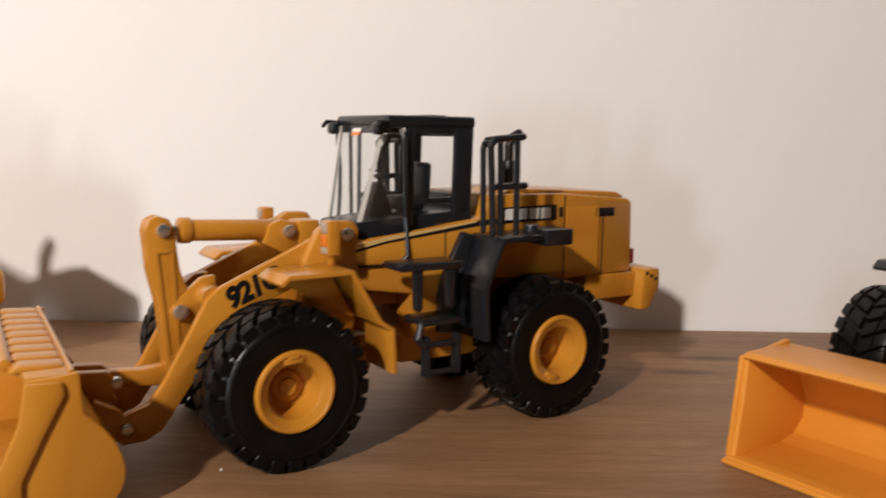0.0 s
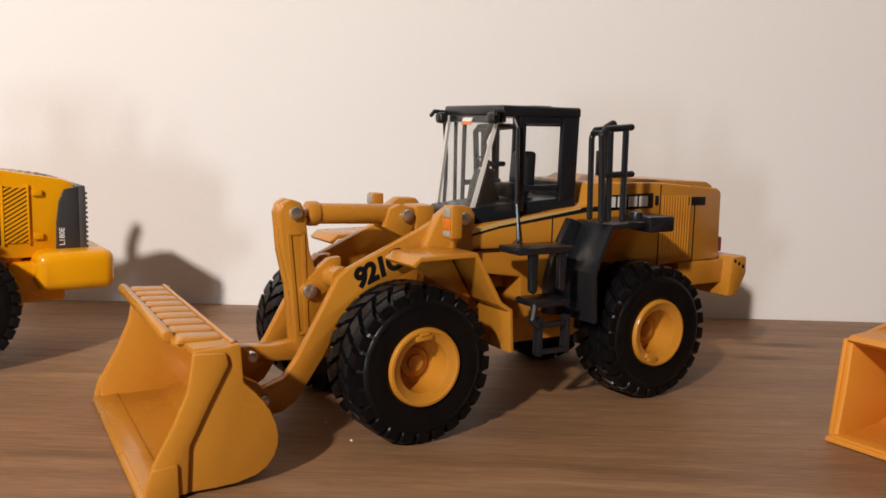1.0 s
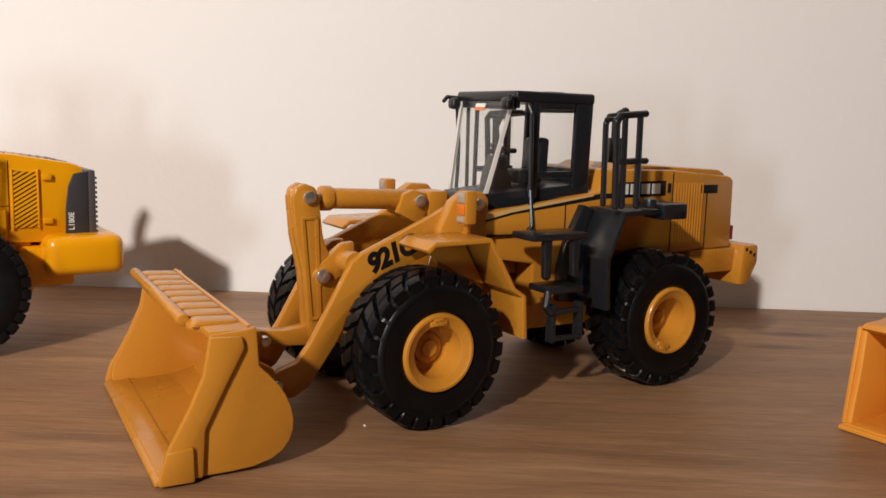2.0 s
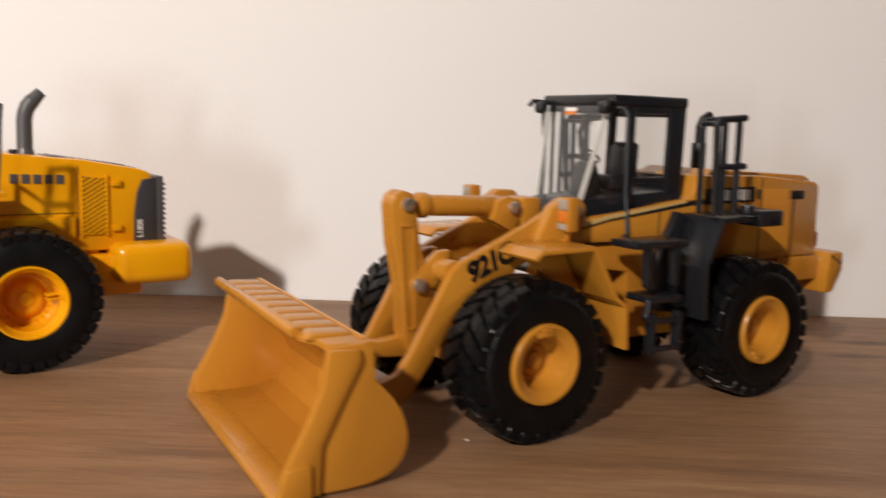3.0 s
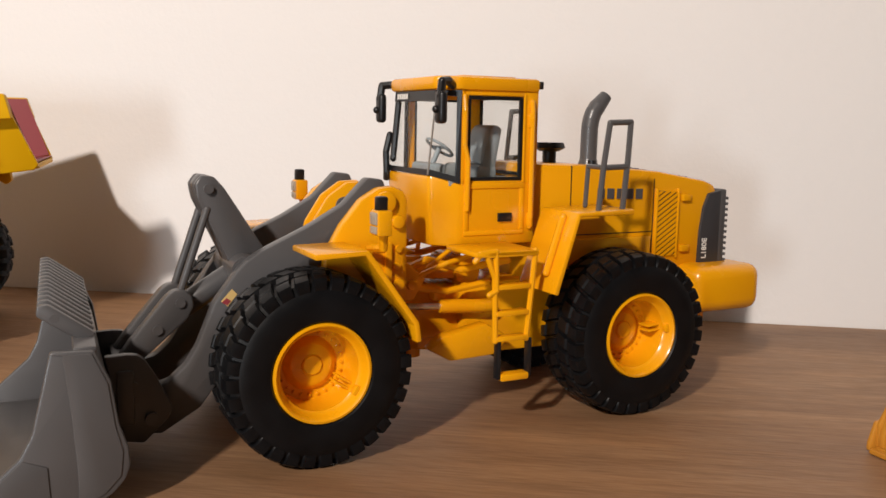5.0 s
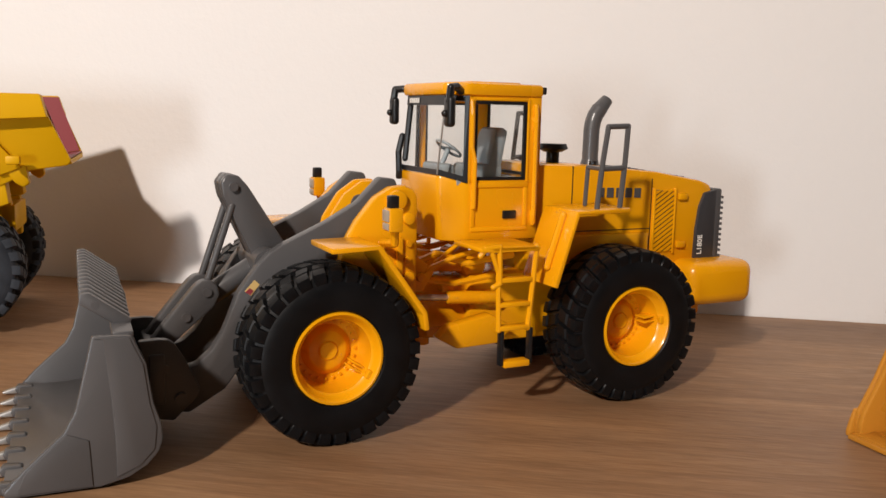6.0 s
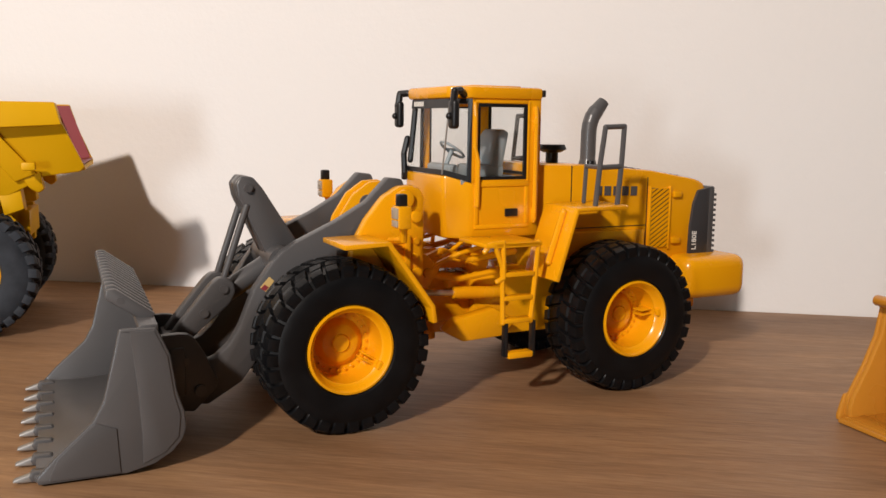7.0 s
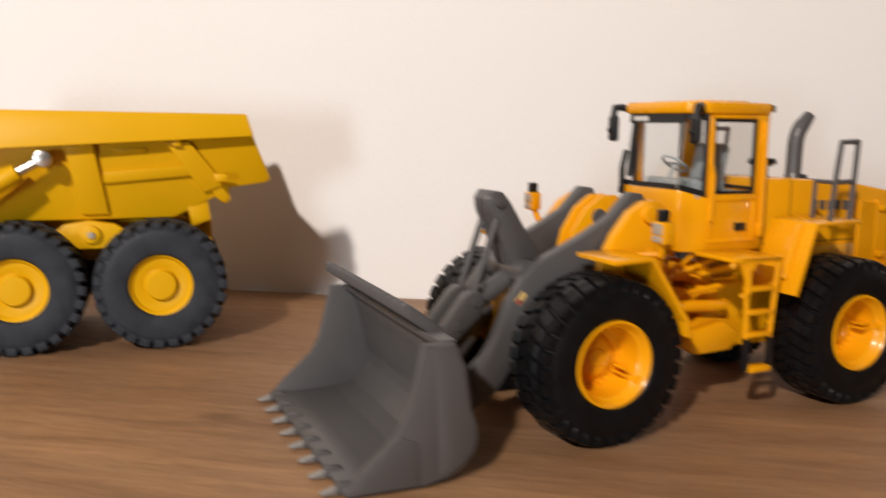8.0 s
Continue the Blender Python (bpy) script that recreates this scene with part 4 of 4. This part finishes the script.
    for z0, z1 in ((13, 16.5), (27, 30)):
        prism(bm, [(-3, -7), (6, -4), (12, -7), (12, 7), (6, 4), (-3, 7)], z0, z1, 0.4, "xy")
    rod(bm, (5, 0, 11), (5, 0, 32), 2.2, 16)
    part("hinge_joint", bm, mat, L)
    for s in (1, -1):
        part("steering_cylinder", rod(bmesh.new(), (-2, s * 8.5, 21), (8, s * 8, 21.5), 1.4, 14, bevel=0.3), mat, L)
        part("piston_rod", rod(bmesh.new(), (8, s * 8, 21.5), (16, s * 7.8, 22), 0.7, 12), STEEL, L)

    # tower, arms, bell crank
    for s in (1, -1):
        ya, yb = sorted((s * 10.6, s * 14.0))
        bm = bmesh.new()
        prism(bm, [(12.6, 30), (12.6, 46.2), (14, 47.8), (19, 48.0), (22, 46), (25, 40), (27, 24), (14, 24)], ya, yb, 0.7)
        part("tower_plate", bm, mat, L)
        pin(L, 15.6, s * 13.8, s * 14.9, 45.0, 1.5)
        arm_line = [(13.5, 41), (14.5, 45), (17, 46.2), (21, 44.6), (26, 42.2), (34, 38.6), (42.5, 34.8), (44.8, 33.0), (46.6, 29.8), (49.8, 24), (54, 16.6), (57, 12.8), (61, 11.6), (63.6, 10.4), (64.4, 8.4), (62.4, 5.2), (57.6, 5.4), (54.4, 7.2), (48.2, 16), (43.8, 24), (38.5, 28.8), (28, 33), (16, 37.2)]
        bm = bmesh.new()
        prism(bm, arm_line, *sorted((s * 8.4, s * 10.8)), 0.5)
        arm = part("lift_arm", bm, mat, L)
        if s > 0:
            lettering("921C", 5.9, BLACK, arm, (40.4, 10.85, 30.4), (90, -22, 180), 0.06, 0.9, 0.12, 0.05)
        pin(L, 61.6, s * 10.6, s * 11.9, 8.6, 1.2)
        lamp_unit(L, 21.6, s * 18.4, 41.4, mat, False)
        y0, y1 = sorted((s * 14.0, s * (26.4 + wide)))
        part("front_fender", sheet(bmesh.new(), [(x + wide, z) for x, z in ((35, 36.6), (33.6, 37.9), (20.4, 38.2), (14.2, 27.4), (11.4, 25.8), (10.8, 16.4))], y0, y1, 1.1), fender_mat, L)
        part("fender_gusset", prism(bmesh.new(), [(33, 37.4), (20.6, 37.4), (14.8, 27.2), (22, 30)], *sorted((s * 15.2, s * 16.4)), 0.3), mat, L)
    bm = bmesh.new()
    rod(bm, (43, -9, 32.4), (43, 9, 32.4), 2.6, 20)
    for y in (-3.8, 1.6):
        prism(bm, [(40.6, 31), (41, 36.6), (44, 36.2), (49, 32), (51, 29.6), (49.4, 27), (46.6, 27.4)], y, y + 2.2, 0.5)
    part("cross_tube", bm, mat, L)
    bell = [(55.2, 46.4), (54.6, 48.4), (52.6, 49.4), (50.2, 48.6), (49.2, 46.4), (48.2, 38), (45.2, 29.6), (45.8, 17.6), (47.6, 14.6), (50.4, 14.8), (51.6, 18), (52.6, 30), (54.4, 38)]
    for y in (-1.8, 1.0):
        bm = bmesh.new()
        prism(bm, bell, y, y + 2.4, 0.5)
        part("bell_crank", bm, mat, L)
    bm = bmesh.new()
    ya = 3.35
    for a, b in (((49.8, 42), (53.2, 42)), ((48.8, 20), (51.0, 20))):
        box(bm, (a[0], ya, a[1] - 0.35), (b[0], ya + 0.35, b[1] + 0.35), 0.12)
    prism(bm, [(49.6, 42), (50.3, 42), (49.4, 20), (48.6, 20)], ya, ya + 0.35)
    prism(bm, [(52.7, 42), (53.4, 42), (51.4, 20), (50.7, 20)], ya, ya + 0.35)
    part("stiffener", bm, mat, L)
    pin(L, 51.6, 3.2, 4.4, 46.4, 1.45)
    pin(L, 48.6, 3.6, 5.0, 29.4, 1.6)
    pin(L, 24.4, 3.0, 4.2, 45.0, 1.45)
    pin(L, 61.8, 3.4, 5.4, 16.4, 1.2)
    bm = bmesh.new()
    rod(bm, (47.6, 0, 45.9), (26, 0, 45.1), 2.3, 24, bevel=0.4)
    rod(bm, (47.8, 0, 45.9), (45.0, 0, 45.8), 2.75, 24, bevel=0.5)
    for y in (-3.0, 1.2):
        prism(bm, [(30, 42.4), (28.6, 46.6), (26, 47.6), (22.6, 46.8), (21.4, 43.6), (24, 39.4)], y, y + 1.8, 0.4)
    box(bm, (17, -3.4, 41), (22, 3.4, 47.2), 0.5)
    part("tilt_cylinder", bm, mat, L)
    part("piston_rod", rod(bmesh.new(), (52, 0, 46.1), (47, 0, 45.9), 1.2, 16), STEEL, L, "bright steel piston rod")
    bm = bmesh.new()
    prism(bm, [(46, 15.6), (48.4, 18.6), (56, 17.6), (62.4, 18.2), (63.8, 16.2), (62.4, 14.6), (55, 14), (48.4, 13.4)], -1.8, 1.8, 0.6)
    part("bucket_link", bm, mat, L)
    bucket_orange(L, ribbed, mat)

    # cab
    bm = bmesh.new()
    box(bm, (-18.2, -12.8, 68.0), (5.2, 12.8, 70.6), 0.7, 3)
    box(bm, (-14.5, -4, 70.0), (-9, 6, 71.0), 0.4)
    roof = part("roof", bm, DARK, L, "charcoal cab roof")
    bm = bmesh.new()
    prism(bm, [(13.4, 42.6), (12.2, 46.6), (-17, 49.4), (-18, 46.4), (4, 43.8)], -9.6, 12.6, 0.5)
    for v in bm.verts:
        if v.co.x > 8:
            v.co.y *= 0.72
    part("cab_base", bm, DARK, L, "charcoal lower cab")
    bm = bmesh.new()
    for s in (1, -1):
        xb = -1.9 if s > 0 else -0.6
        prism(bm, [(0.1, 46), (xb, 46), (xb - 0.2, 68.4), (-0.1, 68.4)], *sorted((s * 11.1, s * 12.5)), 0.3)
        xp = -13.0 if s > 0 else -15.8
        prism(bm, [(xp + 0.4, 48), (-17.4, 48), (-18.0, 68.4), (xp, 68.4)], *sorted((s * 10.9, s * 12.5)), 0.4)
        prism(bm, [(0, 50.6), (-12, 50.9), (-12, 52.2), (0, 52.0)], *sorted((s * 11.5, s * 12.4)), 0.2)
        prism(bm, [(-0.4, 66.6), (-12.4, 66.6), (-12.4, 68.4), (-0.4, 68.4)], *sorted((s * 11.3, s * 12.4)), 0.2)
    box(bm, (-17.6, -11, 48), (-16.6, 11, 52.5), 0.3)
    box(bm, (-17.8, -11, 66), (-16.8, 11, 68.4), 0.3)
    box(bm, (3.6, -12.2, 66.6), (5.0, 12.2, 68.4), 0.3)
    part("cab_frame", bm, DARK, L, "charcoal cab pillars")
    for s in (1, -1):
        y = s * 12.0
        pane("side_glass", (-11.9, y - 0.12, 51.5), (-0.5, y + 0.12, 67), L)
        bm = bmesh.new()
        slab(bm, [(9.9, s * 7.3, 45.6), (0.0, y, 46.2), (0.0, y, 67.8), (5.0, s * 10.5, 67.8)], 0.24)
        q = part("quarter_glass", bm, GLASS, L)
        q.visible_shadow = False
        bm = bmesh.new()
        tube(bm, [(4.6, s * 12.4, 69.0), (7.6, s * 13.4, 69.2), (8.2, s * 14.0, 68.2)], 0.5)
        box(bm, (5.6, s * 11.4 - 1.5, 66.2), (8.0, s * 11.4 + 1.5, 69.0), 0.9, 3)
        part("roof_light", bm, DARK, roof, "dark roof-corner light")
        bm = bmesh.new()
        tube(bm, [(1.6, s * 12.6, 67.4), (1.2, s * 13.4, 65.5), (0.9, s * 13.6, 48), (0.6, s * 14.4, 39.5), (1.6, s * 14.0, 38.6)], 0.5)
        part("grab_rail", bm, DARK, L, "long charcoal grab rail")
    for s in (1, -1):
        part("pillar", slab(bmesh.new(), [(10.3, s * 7.5, 45.2), (9.3, s * 7.8, 45.2), (4.5, s * 10.8, 68.2), (5.3, s * 10.6, 68.2)], 0.7), PILLAR, L, "clear plastic windscreen pillar, its scattered light put in as pale colour")
    bm = slab(bmesh.new(), [(10.1, -7.3, 45.6), (10.1, 7.3, 45.6), (5.1, 10.5, 68.0), (5.1, -10.5, 68.0)], 0.24)
    ws = part("windscreen", bm, GLASS, L)
    ws.visible_shadow = False
    part("sticker", prism(bmesh.new(), [(5.5, 66.8), (5.7, 66.8), (6.0, 66.0), (5.8, 66.0)], -3.5, 0.5), AMBER, ws, "small white and orange sticker")
    part("sticker_mark", prism(bmesh.new(), [(5.2, 67.7), (5.4, 67.7), (5.7, 66.8), (5.5, 66.8)], -3.5, 0.5), WHITE, ws)
    bm = bmesh.new()
    tube(bm, [(5.4, -12.4, 68.8), (4.6, -12.2, 58), (4.8, -12.0, 51), (5.6, -11.4, 44.5)], 0.5)
    part("mirror_stay", bm, DARK, L)
    bm = bmesh.new()
    tube(bm, [(-9, -12.6, 50), (-8, -14, 62), (-10, -14, 66), (-16, -14, 66)], 0.7)
    part("far_handrail", bm, DARK, L)
    bm = bmesh.new()
    box(bm, (-10, -4, 48.6), (-3, 4, 52), 0.8)
    prism(bm, [(-11.6, 50), (-8.6, 50), (-9.2, 58.5), (-10.4, 60), (-12, 59.6)], -3.8, 3.8, 0.7)
    part("driver_seat", bm, DARK, L)
    bm = bmesh.new()
    prism(bm, [(-2.4, 46), (4.6, 46), (3.8, 51), (2.2, 55.2), (0.8, 55.4), (-0.8, 51)], -3.0, 3.0, 0.6)
    tmp = bmesh.new()
    lathe(tmp, [(0.3 * math.cos(a), 2.5 + 0.3 * math.sin(a)) for a in [k * math.pi / 3 for k in range(6)]], 24, closed=True)
    merge(bm, tmp, pose(0.4, 0, 56.6) @ pose(0, 0, 0, 90, 0, 0) @ pose(0, 0, 0, 0, 0, 40))
    tube(bm, [(0.2, -2.4, 56.6), (0.6, 2.4, 56.6)], 0.35)
    part("steering_console", bm, BLACK, L, "black steering column and wheel")

    # platforms, steps, rails
    for s in (1, -1):
        y0, y1 = sorted((s * 13.8, s * 26.6))
        fender = part("rear_fender", sheet(bmesh.new(), [(-12.6, 20.6), (-12.0, 32.6), (-17.0, 43.8), (-37, 44.2)], y0, y1, -1.4, 0.35), DARK, L, "charcoal rear fender and deck")
        part("fender_side", prism(bmesh.new(), [(-6.8, 21.4), (-12.4, 20.8), (-11.8, 32.4), (-16.6, 43.4), (-13.2, 44.4), (-8.6, 35.5), (-7.0, 30)], *sorted((s * 14.0, s * 16.4)), 0.4), DARK, fender)
        part("deck_box", box(bmesh.new(), (-36.4, min(s * 20, s * 27.4), 41.4), (-28.6, max(s * 20, s * 27.4), 45.2), 0.5), DARK, fender)
        part("deck_cap", rod(bmesh.new(), (-24.6, s * 26.4, 44.4), (-24.6, s * 26.4, 46.6), 1.7, 16, bevel=0.4), DARK, fender)
        for y in (s * 26, s * 20):
            bm = bmesh.new()
            if y == s * 26:
                tube(bm, [(-14.2, y, 45), (-13.6, y, 58), (-13.2, y, 64.2), (-14.4, y, 65.6), (-22.0, y, 66.2)], 0.8)
                tube(bm, [(-20.6, y, 45), (-20.4, y, 65.6)], 0.75)
                tube(bm, [(-14.6, y, 55.2), (-22.8, y, 55.4)], 0.75)
                tube(bm, [(-16.2, y, 45), (-15.8, y, 64.8)], 0.7)
            else:
                tube(bm, [(-15.8, y, 45), (-15.4, y, 63.6), (-16.4, y, 65.4), (-22.4, y, 66.0)], 0.7)
                tube(bm, [(-15.6, y, 64.6), (-14.0, s * 26, 64.8)], 0.6)
            part("handrail", bm, DARK, L, "charcoal tube handrail")
        bm = bmesh.new()
        box(bm, (-6.4, *sorted((s * 18, s * 26.4))[:1], 37.8), (9.0, sorted((s * 18, s * 26.4))[1], 39.4), 0.4)
        for x in (4.4, -3.6):
            prism(bm, [(x - 1.0, 38), (x + 1.2, 38), (x + 0.9, 29.6), (x - 0.1, 28.8), (x - 1.0, 29.6)], *sorted((s * 24.4, s * 26)), 0.3)
        step = part("step_platform", bm, DARK, L, "charcoal access step")
        bm = bmesh.new()
        box(bm, (-6.2, sorted((s * 18, s * 26))[0], 25.6), (3.8, sorted((s * 18, s * 26))[1], 27.2), 0.5)
        tube(bm, [(3.4, s * 25, 26), (4.2, s * 25.4, 23), (2.8, s * 25.6, 21.6)], 0.9)
        part("step_tread", bm, DARK, step)
        bm = bmesh.new()
        for x in (2.2, -5.6):
            box(bm, (x - 0.9, sorted((s * 23.6, s * 26))[0], 14.4), (x + 0.5, sorted((s * 23.6, s * 26))[1], 23.4), 0.4)
        for z in (21.0, 14.8):
            box(bm, (-5.4, sorted((s * 25.6, s * 26))[0], z), (2.0, sorted((s * 25.6, s * 26))[1], z + 1.3), 0.35)
        part("step_loop", bm, DARK, step)
    bm = bmesh.new()
    rod(bm, (-39.5, -3, 52), (-39.5, -3, 60), 1.9, 16, bevel=0.3)
    tube(bm, [(-39.5, -3, 60), (-39.5, -3, 64), (-40.5, -3, 66), (-42.5, -3, 67)], 1.2, 12)
    part("exhaust_pipe", bm, BLACK, L, "black curved exhaust stack")

    wheels(L, tyre, rim, [(33.5 + wide, 21.8 + wide, 4), (33.5 + wide, -21.2 - wide, 30), (-33.5, 20.2, 160), (-33.5, -20.6, 75)], R, "glossy black tyre with chevron tread")
    return L


def rim_tab(bm, h):
    """The notch plate moulded into the rim's flat ring."""
    box(bm, (-2.0, h - 0.4, 5.7), (2.0, h + 0.5, 6.9), 0.25)
    box(bm, (-1.2, h - 0.2, 6.7), (1.2, h + 0.7, 7.4), 0.2)


TYRE_C = tyre_mesh("tyre", 16.5, 13.4, 25, 0.2, RUBBER_GLOSS, 1.25, 0.74, 8.3, 0.25)
RIM_C = rim_mesh(13.4, [(-2.0, 8.3), (0.1, 8.3), (0.5, 8.0), (0.55, 7.5), (0.2, 7.1), (-0.1, 6.1), (-0.5, 5.6), (-3.0, 5.2), (-5.2, 4.6), (-5.4, 3.5), (-4.7, 3.1), (-4.4, 1.9), (-3.9, 1.7), (-3.8, 0.02)], 0, ORANGE, 4, -1, rim_tab)
loader_orange((13.9, -96.6), -147.13, True, ORANGE, TYRE_C, RIM_C, "ochre orange wheel loader model with charcoal cab, bucket lowered", ORANGE)
loader_orange((180.6, -103.0), -145.0, False, ORANGE_PALE, TYRE_C, RIM_C, "pale orange wheel loader model with wide open bucket", DARK, 5.5)


# ---------- articulated dump truck, rear unit in view ----------
def lean_in(bm):
    """The bed's sides lean inwards towards the floor."""
    for v in bm.verts:
        if v.co.z < 60:
            v.co.y *= 1 - 0.30 * min(1.0, (60 - v.co.z) / 24)
    return bm


def dump_truck(at, heading):
    T = thing("dump_truck", at, heading, "lemon yellow articulated dump truck model with dark red bed inside", "toy truck", "model machines on the shelf")
    M = TRUCK_YELLOW
    half = 24.0
    # bed: two sides, floor, front and tail
    bed_floor = [(-31.6, 47.4), (-20, 45.6), (-14, 42.5), (-4, 37.6), (62, 36.4), (70, 44), (72, 68)]
    bm = bmesh.new()
    sheet(bm, bed_floor, -half + 1.0, half - 1.0, -1.4, 0.2)
    lean_in(bm)
    bed = part("bed_floor", bm, M, T)
    bm = bmesh.new()
    sheet(bm, [(x + 0.3, z + 1.7) for x, z in bed_floor], -half + 1.6, half - 1.6, -0.4, 0.05)
    lean_in(bm)
    part("bed_lining", bm, RED, bed, "dark red inner lining")
    outline = [(-24.8, 66.8), (-26.2, 61.2), (-31.6, 48.4), (-30.4, 47), (-20.4, 45.6), (-15.6, 42.6), (-4, 36.8), (62, 36), (70, 44), (72, 67.0)]
    for s in (1, -1):
        wall = part("bed_side", lean_in(prism(bmesh.new(), outline, *sorted((s * (half - 1.4), s * half)), 0.35)), M, bed)
        part("side_lining", lean_in(prism(bmesh.new(), [(-24.6, 66.6), (-30.6, 49.6), (-20, 47.8), (-3.4, 39.4), (62, 38.6), (69, 44.6), (71, 66.6)], *sorted((s * (half - 1.85), s * (half - 1.42))))), RED, wall)
        # upper flange leaning outwards
        bm = bmesh.new()
        prism(bm, [(-24.6, 67.0), (-26.4, 60.6), (72, 55.0), (72, 67.2)], *sorted((s * (half - 1.0), s * (half + 1.2))), 0.5)
        for v in bm.verts:
            v.co.y += s * 0.34 * max(0.0, 67 - v.co.z)
        part("top_flange", bm, M, wall)
        for x0, x1, xb0, xb1 in ((17.0, 24.6, 13.6, 21.0), (-8.6, -2.2, -18.6, -12.6), (50, 57, 49, 56)):
            part("upright_rib", lean_in(prism(bmesh.new(), [(x0, 59), (x1, 58.4), (xb1, 38 if x0 > 0 else 44.0), (xb0, 38 if x0 > 0 else 46.4)], *sorted((s * (half - 0.2), s * (half + 1.5))), 0.4)), M, wall)
        part("long_rib", lean_in(prism(bmesh.new(), [(14.8, 50.2), (-8.6, 52.4), (-9.6, 49.0), (14.8, 46.8)], *sorted((s * (half - 0.2), s * (half + 1.2))), 0.5)), M, wall)
        part("name_plate", lean_in(prism(bmesh.new(), [(11, 56.6), (3, 57.2), (3, 55.8), (11, 55.2)], *sorted((s * half, s * (half + 0.6))), 0.25)), M, wall)
        part("stop_block", box(bmesh.new(), (-6.4, sorted((s * half, s * (half + 2.2)))[0], 57.6), (-4.0, sorted((s * half, s * (half + 2.2)))[1], 60.2), 0.4), M, wall)
        part("tail_lamp_box", box(bmesh.new(), (-19.0, sorted((s * half, s * (half + 2.6)))[0], 47.6), (-15.2, sorted((s * half, s * (half + 2.6)))[1], 50.0), 0.6), M, wall)
        part("pivot_lug", lean_in(prism(bmesh.new(), [(-14, 46), (-19.6, 47), (-20.2, 41.8), (-18.6, 40.6), (-16.4, 42)], *sorted((s * (half - 4), s * (half + 0.8))), 0.5)), M, wall)
        # hoist cylinder
        bm = bmesh.new()
        rod(bm, (56, s * 27.0, 38.5), (35.6, s * 27.0, 50.6), 2.6, 20, bevel=0.5)
        hoist = part("hoist_cylinder", bm, M, T)
        bm = bmesh.new()
        rod(bm, (36, s * 27.0, 50.4), (30, s * 27.0, 53.8), 1.3, 16)
        part("hoist_rod", bm, STEEL, hoist, "bright steel hoist rod")
        part("hoist_pin", rod(bmesh.new(), (29.4, s * 25.0, 54.2), (29.4, s * 28.8, 54.2), 2.3, 20, bevel=0.5), STEEL, hoist, "bright steel pin")
        # bogie rocker beam
        bm = bmesh.new()
        prism(bm, [(30, 31.6), (26, 35.2), (19, 36.4), (12, 35.2), (7, 31.8), (11, 29.4), (16.6, 28.2), (22, 28.2), (27, 29.4)], *sorted((s * 15, s * 19)), 0.6)
        rod(bm, (18.6, s * 18.8, 32.4), (18.6, s * 20.2, 32.4), 2.6, 20, bevel=0.5)
        beam = part("rocker_beam", bm, M, T)
        part("beam_bolt", rod(bmesh.new(), (18.6, s * 20.0, 32.4), (18.6, s * 20.9, 32.4), 1.0, 6), STEEL, beam)
        part("rear_stay", prism(bmesh.new(), [(-7, 44), (-13.5, 44), (-14.5, 36), (-9, 34)], *sorted((s * 12, s * 18)), 0.5), M, T)
    bm = bmesh.new()
    for s in (1, -1):
        box(bm, (-14, min(s * 7, s * 11), 24), (66, max(s * 7, s * 11), 36), 0.6)
    box(bm, (-15, -11, 27), (-11, 11, 35), 0.6)
    box(bm, (16, -12, 25), (22, 12, 34), 0.6)
    part("rear_frame", bm, M, T)
    for x in (0, 38):
        bm = bmesh.new()
        rod(bm, (x, -20, 18.6), (x, 20, 18.6), 2.6, 16)
        ball(bm, (x, 0, 18.6), 6, (0.9, 1, 1))
        part("axle", bm, M, T)
    bm = bmesh.new()
    box(bm, (62, -6, 20), (78, 6, 34), 1.2)
    rod(bm, (76, 0, 14), (76, 0, 38), 4, 20, bevel=0.5)
    part("hitch", bm, M, T)
    bm = bmesh.new()
    rod(bm, (72, -20, 18.2), (72, 20, 18.2), 2.4, 14)
    box(bm, (66, -8, 12), (86, 8, 24), 1.2)
    part("front_axle", bm, M, T)
    R, W = 18.4, 13.6
    tyre = tyre_mesh("tyre", R, W, 27, 0.12, RUBBER_GREY, 1.4, 0.66, 8.8)
    rim = rim_mesh(W, [(-3.0, 9.0), (-1.2, 8.9), (-0.9, 8.6), (-1.2, 8.1), (-2.0, 7.6), (-2.1, 5.0), (-2.3, 4.7), (-2.1, 4.4), (-0.9, 4.2), (-0.6, 3.9), (-0.5, 0.02)], 0, M, 5, -1)
    wheels(T, tyre, rim, [(0, 21.4, 20), (0, -21.4, 50), (38, 21.4, 5), (38, -21.4, 33), (88, 21.4, 12), (88, -21.4, 41)], R, "dusty dark grey tyre with blocky tread")
    return T


def dust_speck(x, y, r):
    bm = ball(bmesh.new(), (0, 0, 0), r, (1.0, 0.8, 0.7))
    for v in bm.verts:
        v.co *= 0.8 + 0.4 * noise.noise(v.co * 3.1)
    ob = new("dust_speck", finish(bm, "dust_speck", WHITE))
    ob.matrix_world = pose(x * 0.001, y * 0.001, r * 0.0004)
    return tagged(ob, "tiny white dust speck lying on the shelf", "dust", "dust on the shelf")


dust_speck(-13.9, -137.6, 0.42)
dust_speck(-21.0, -126.5, 0.24)
dump_truck((-315.2, -67.1), -152.5)
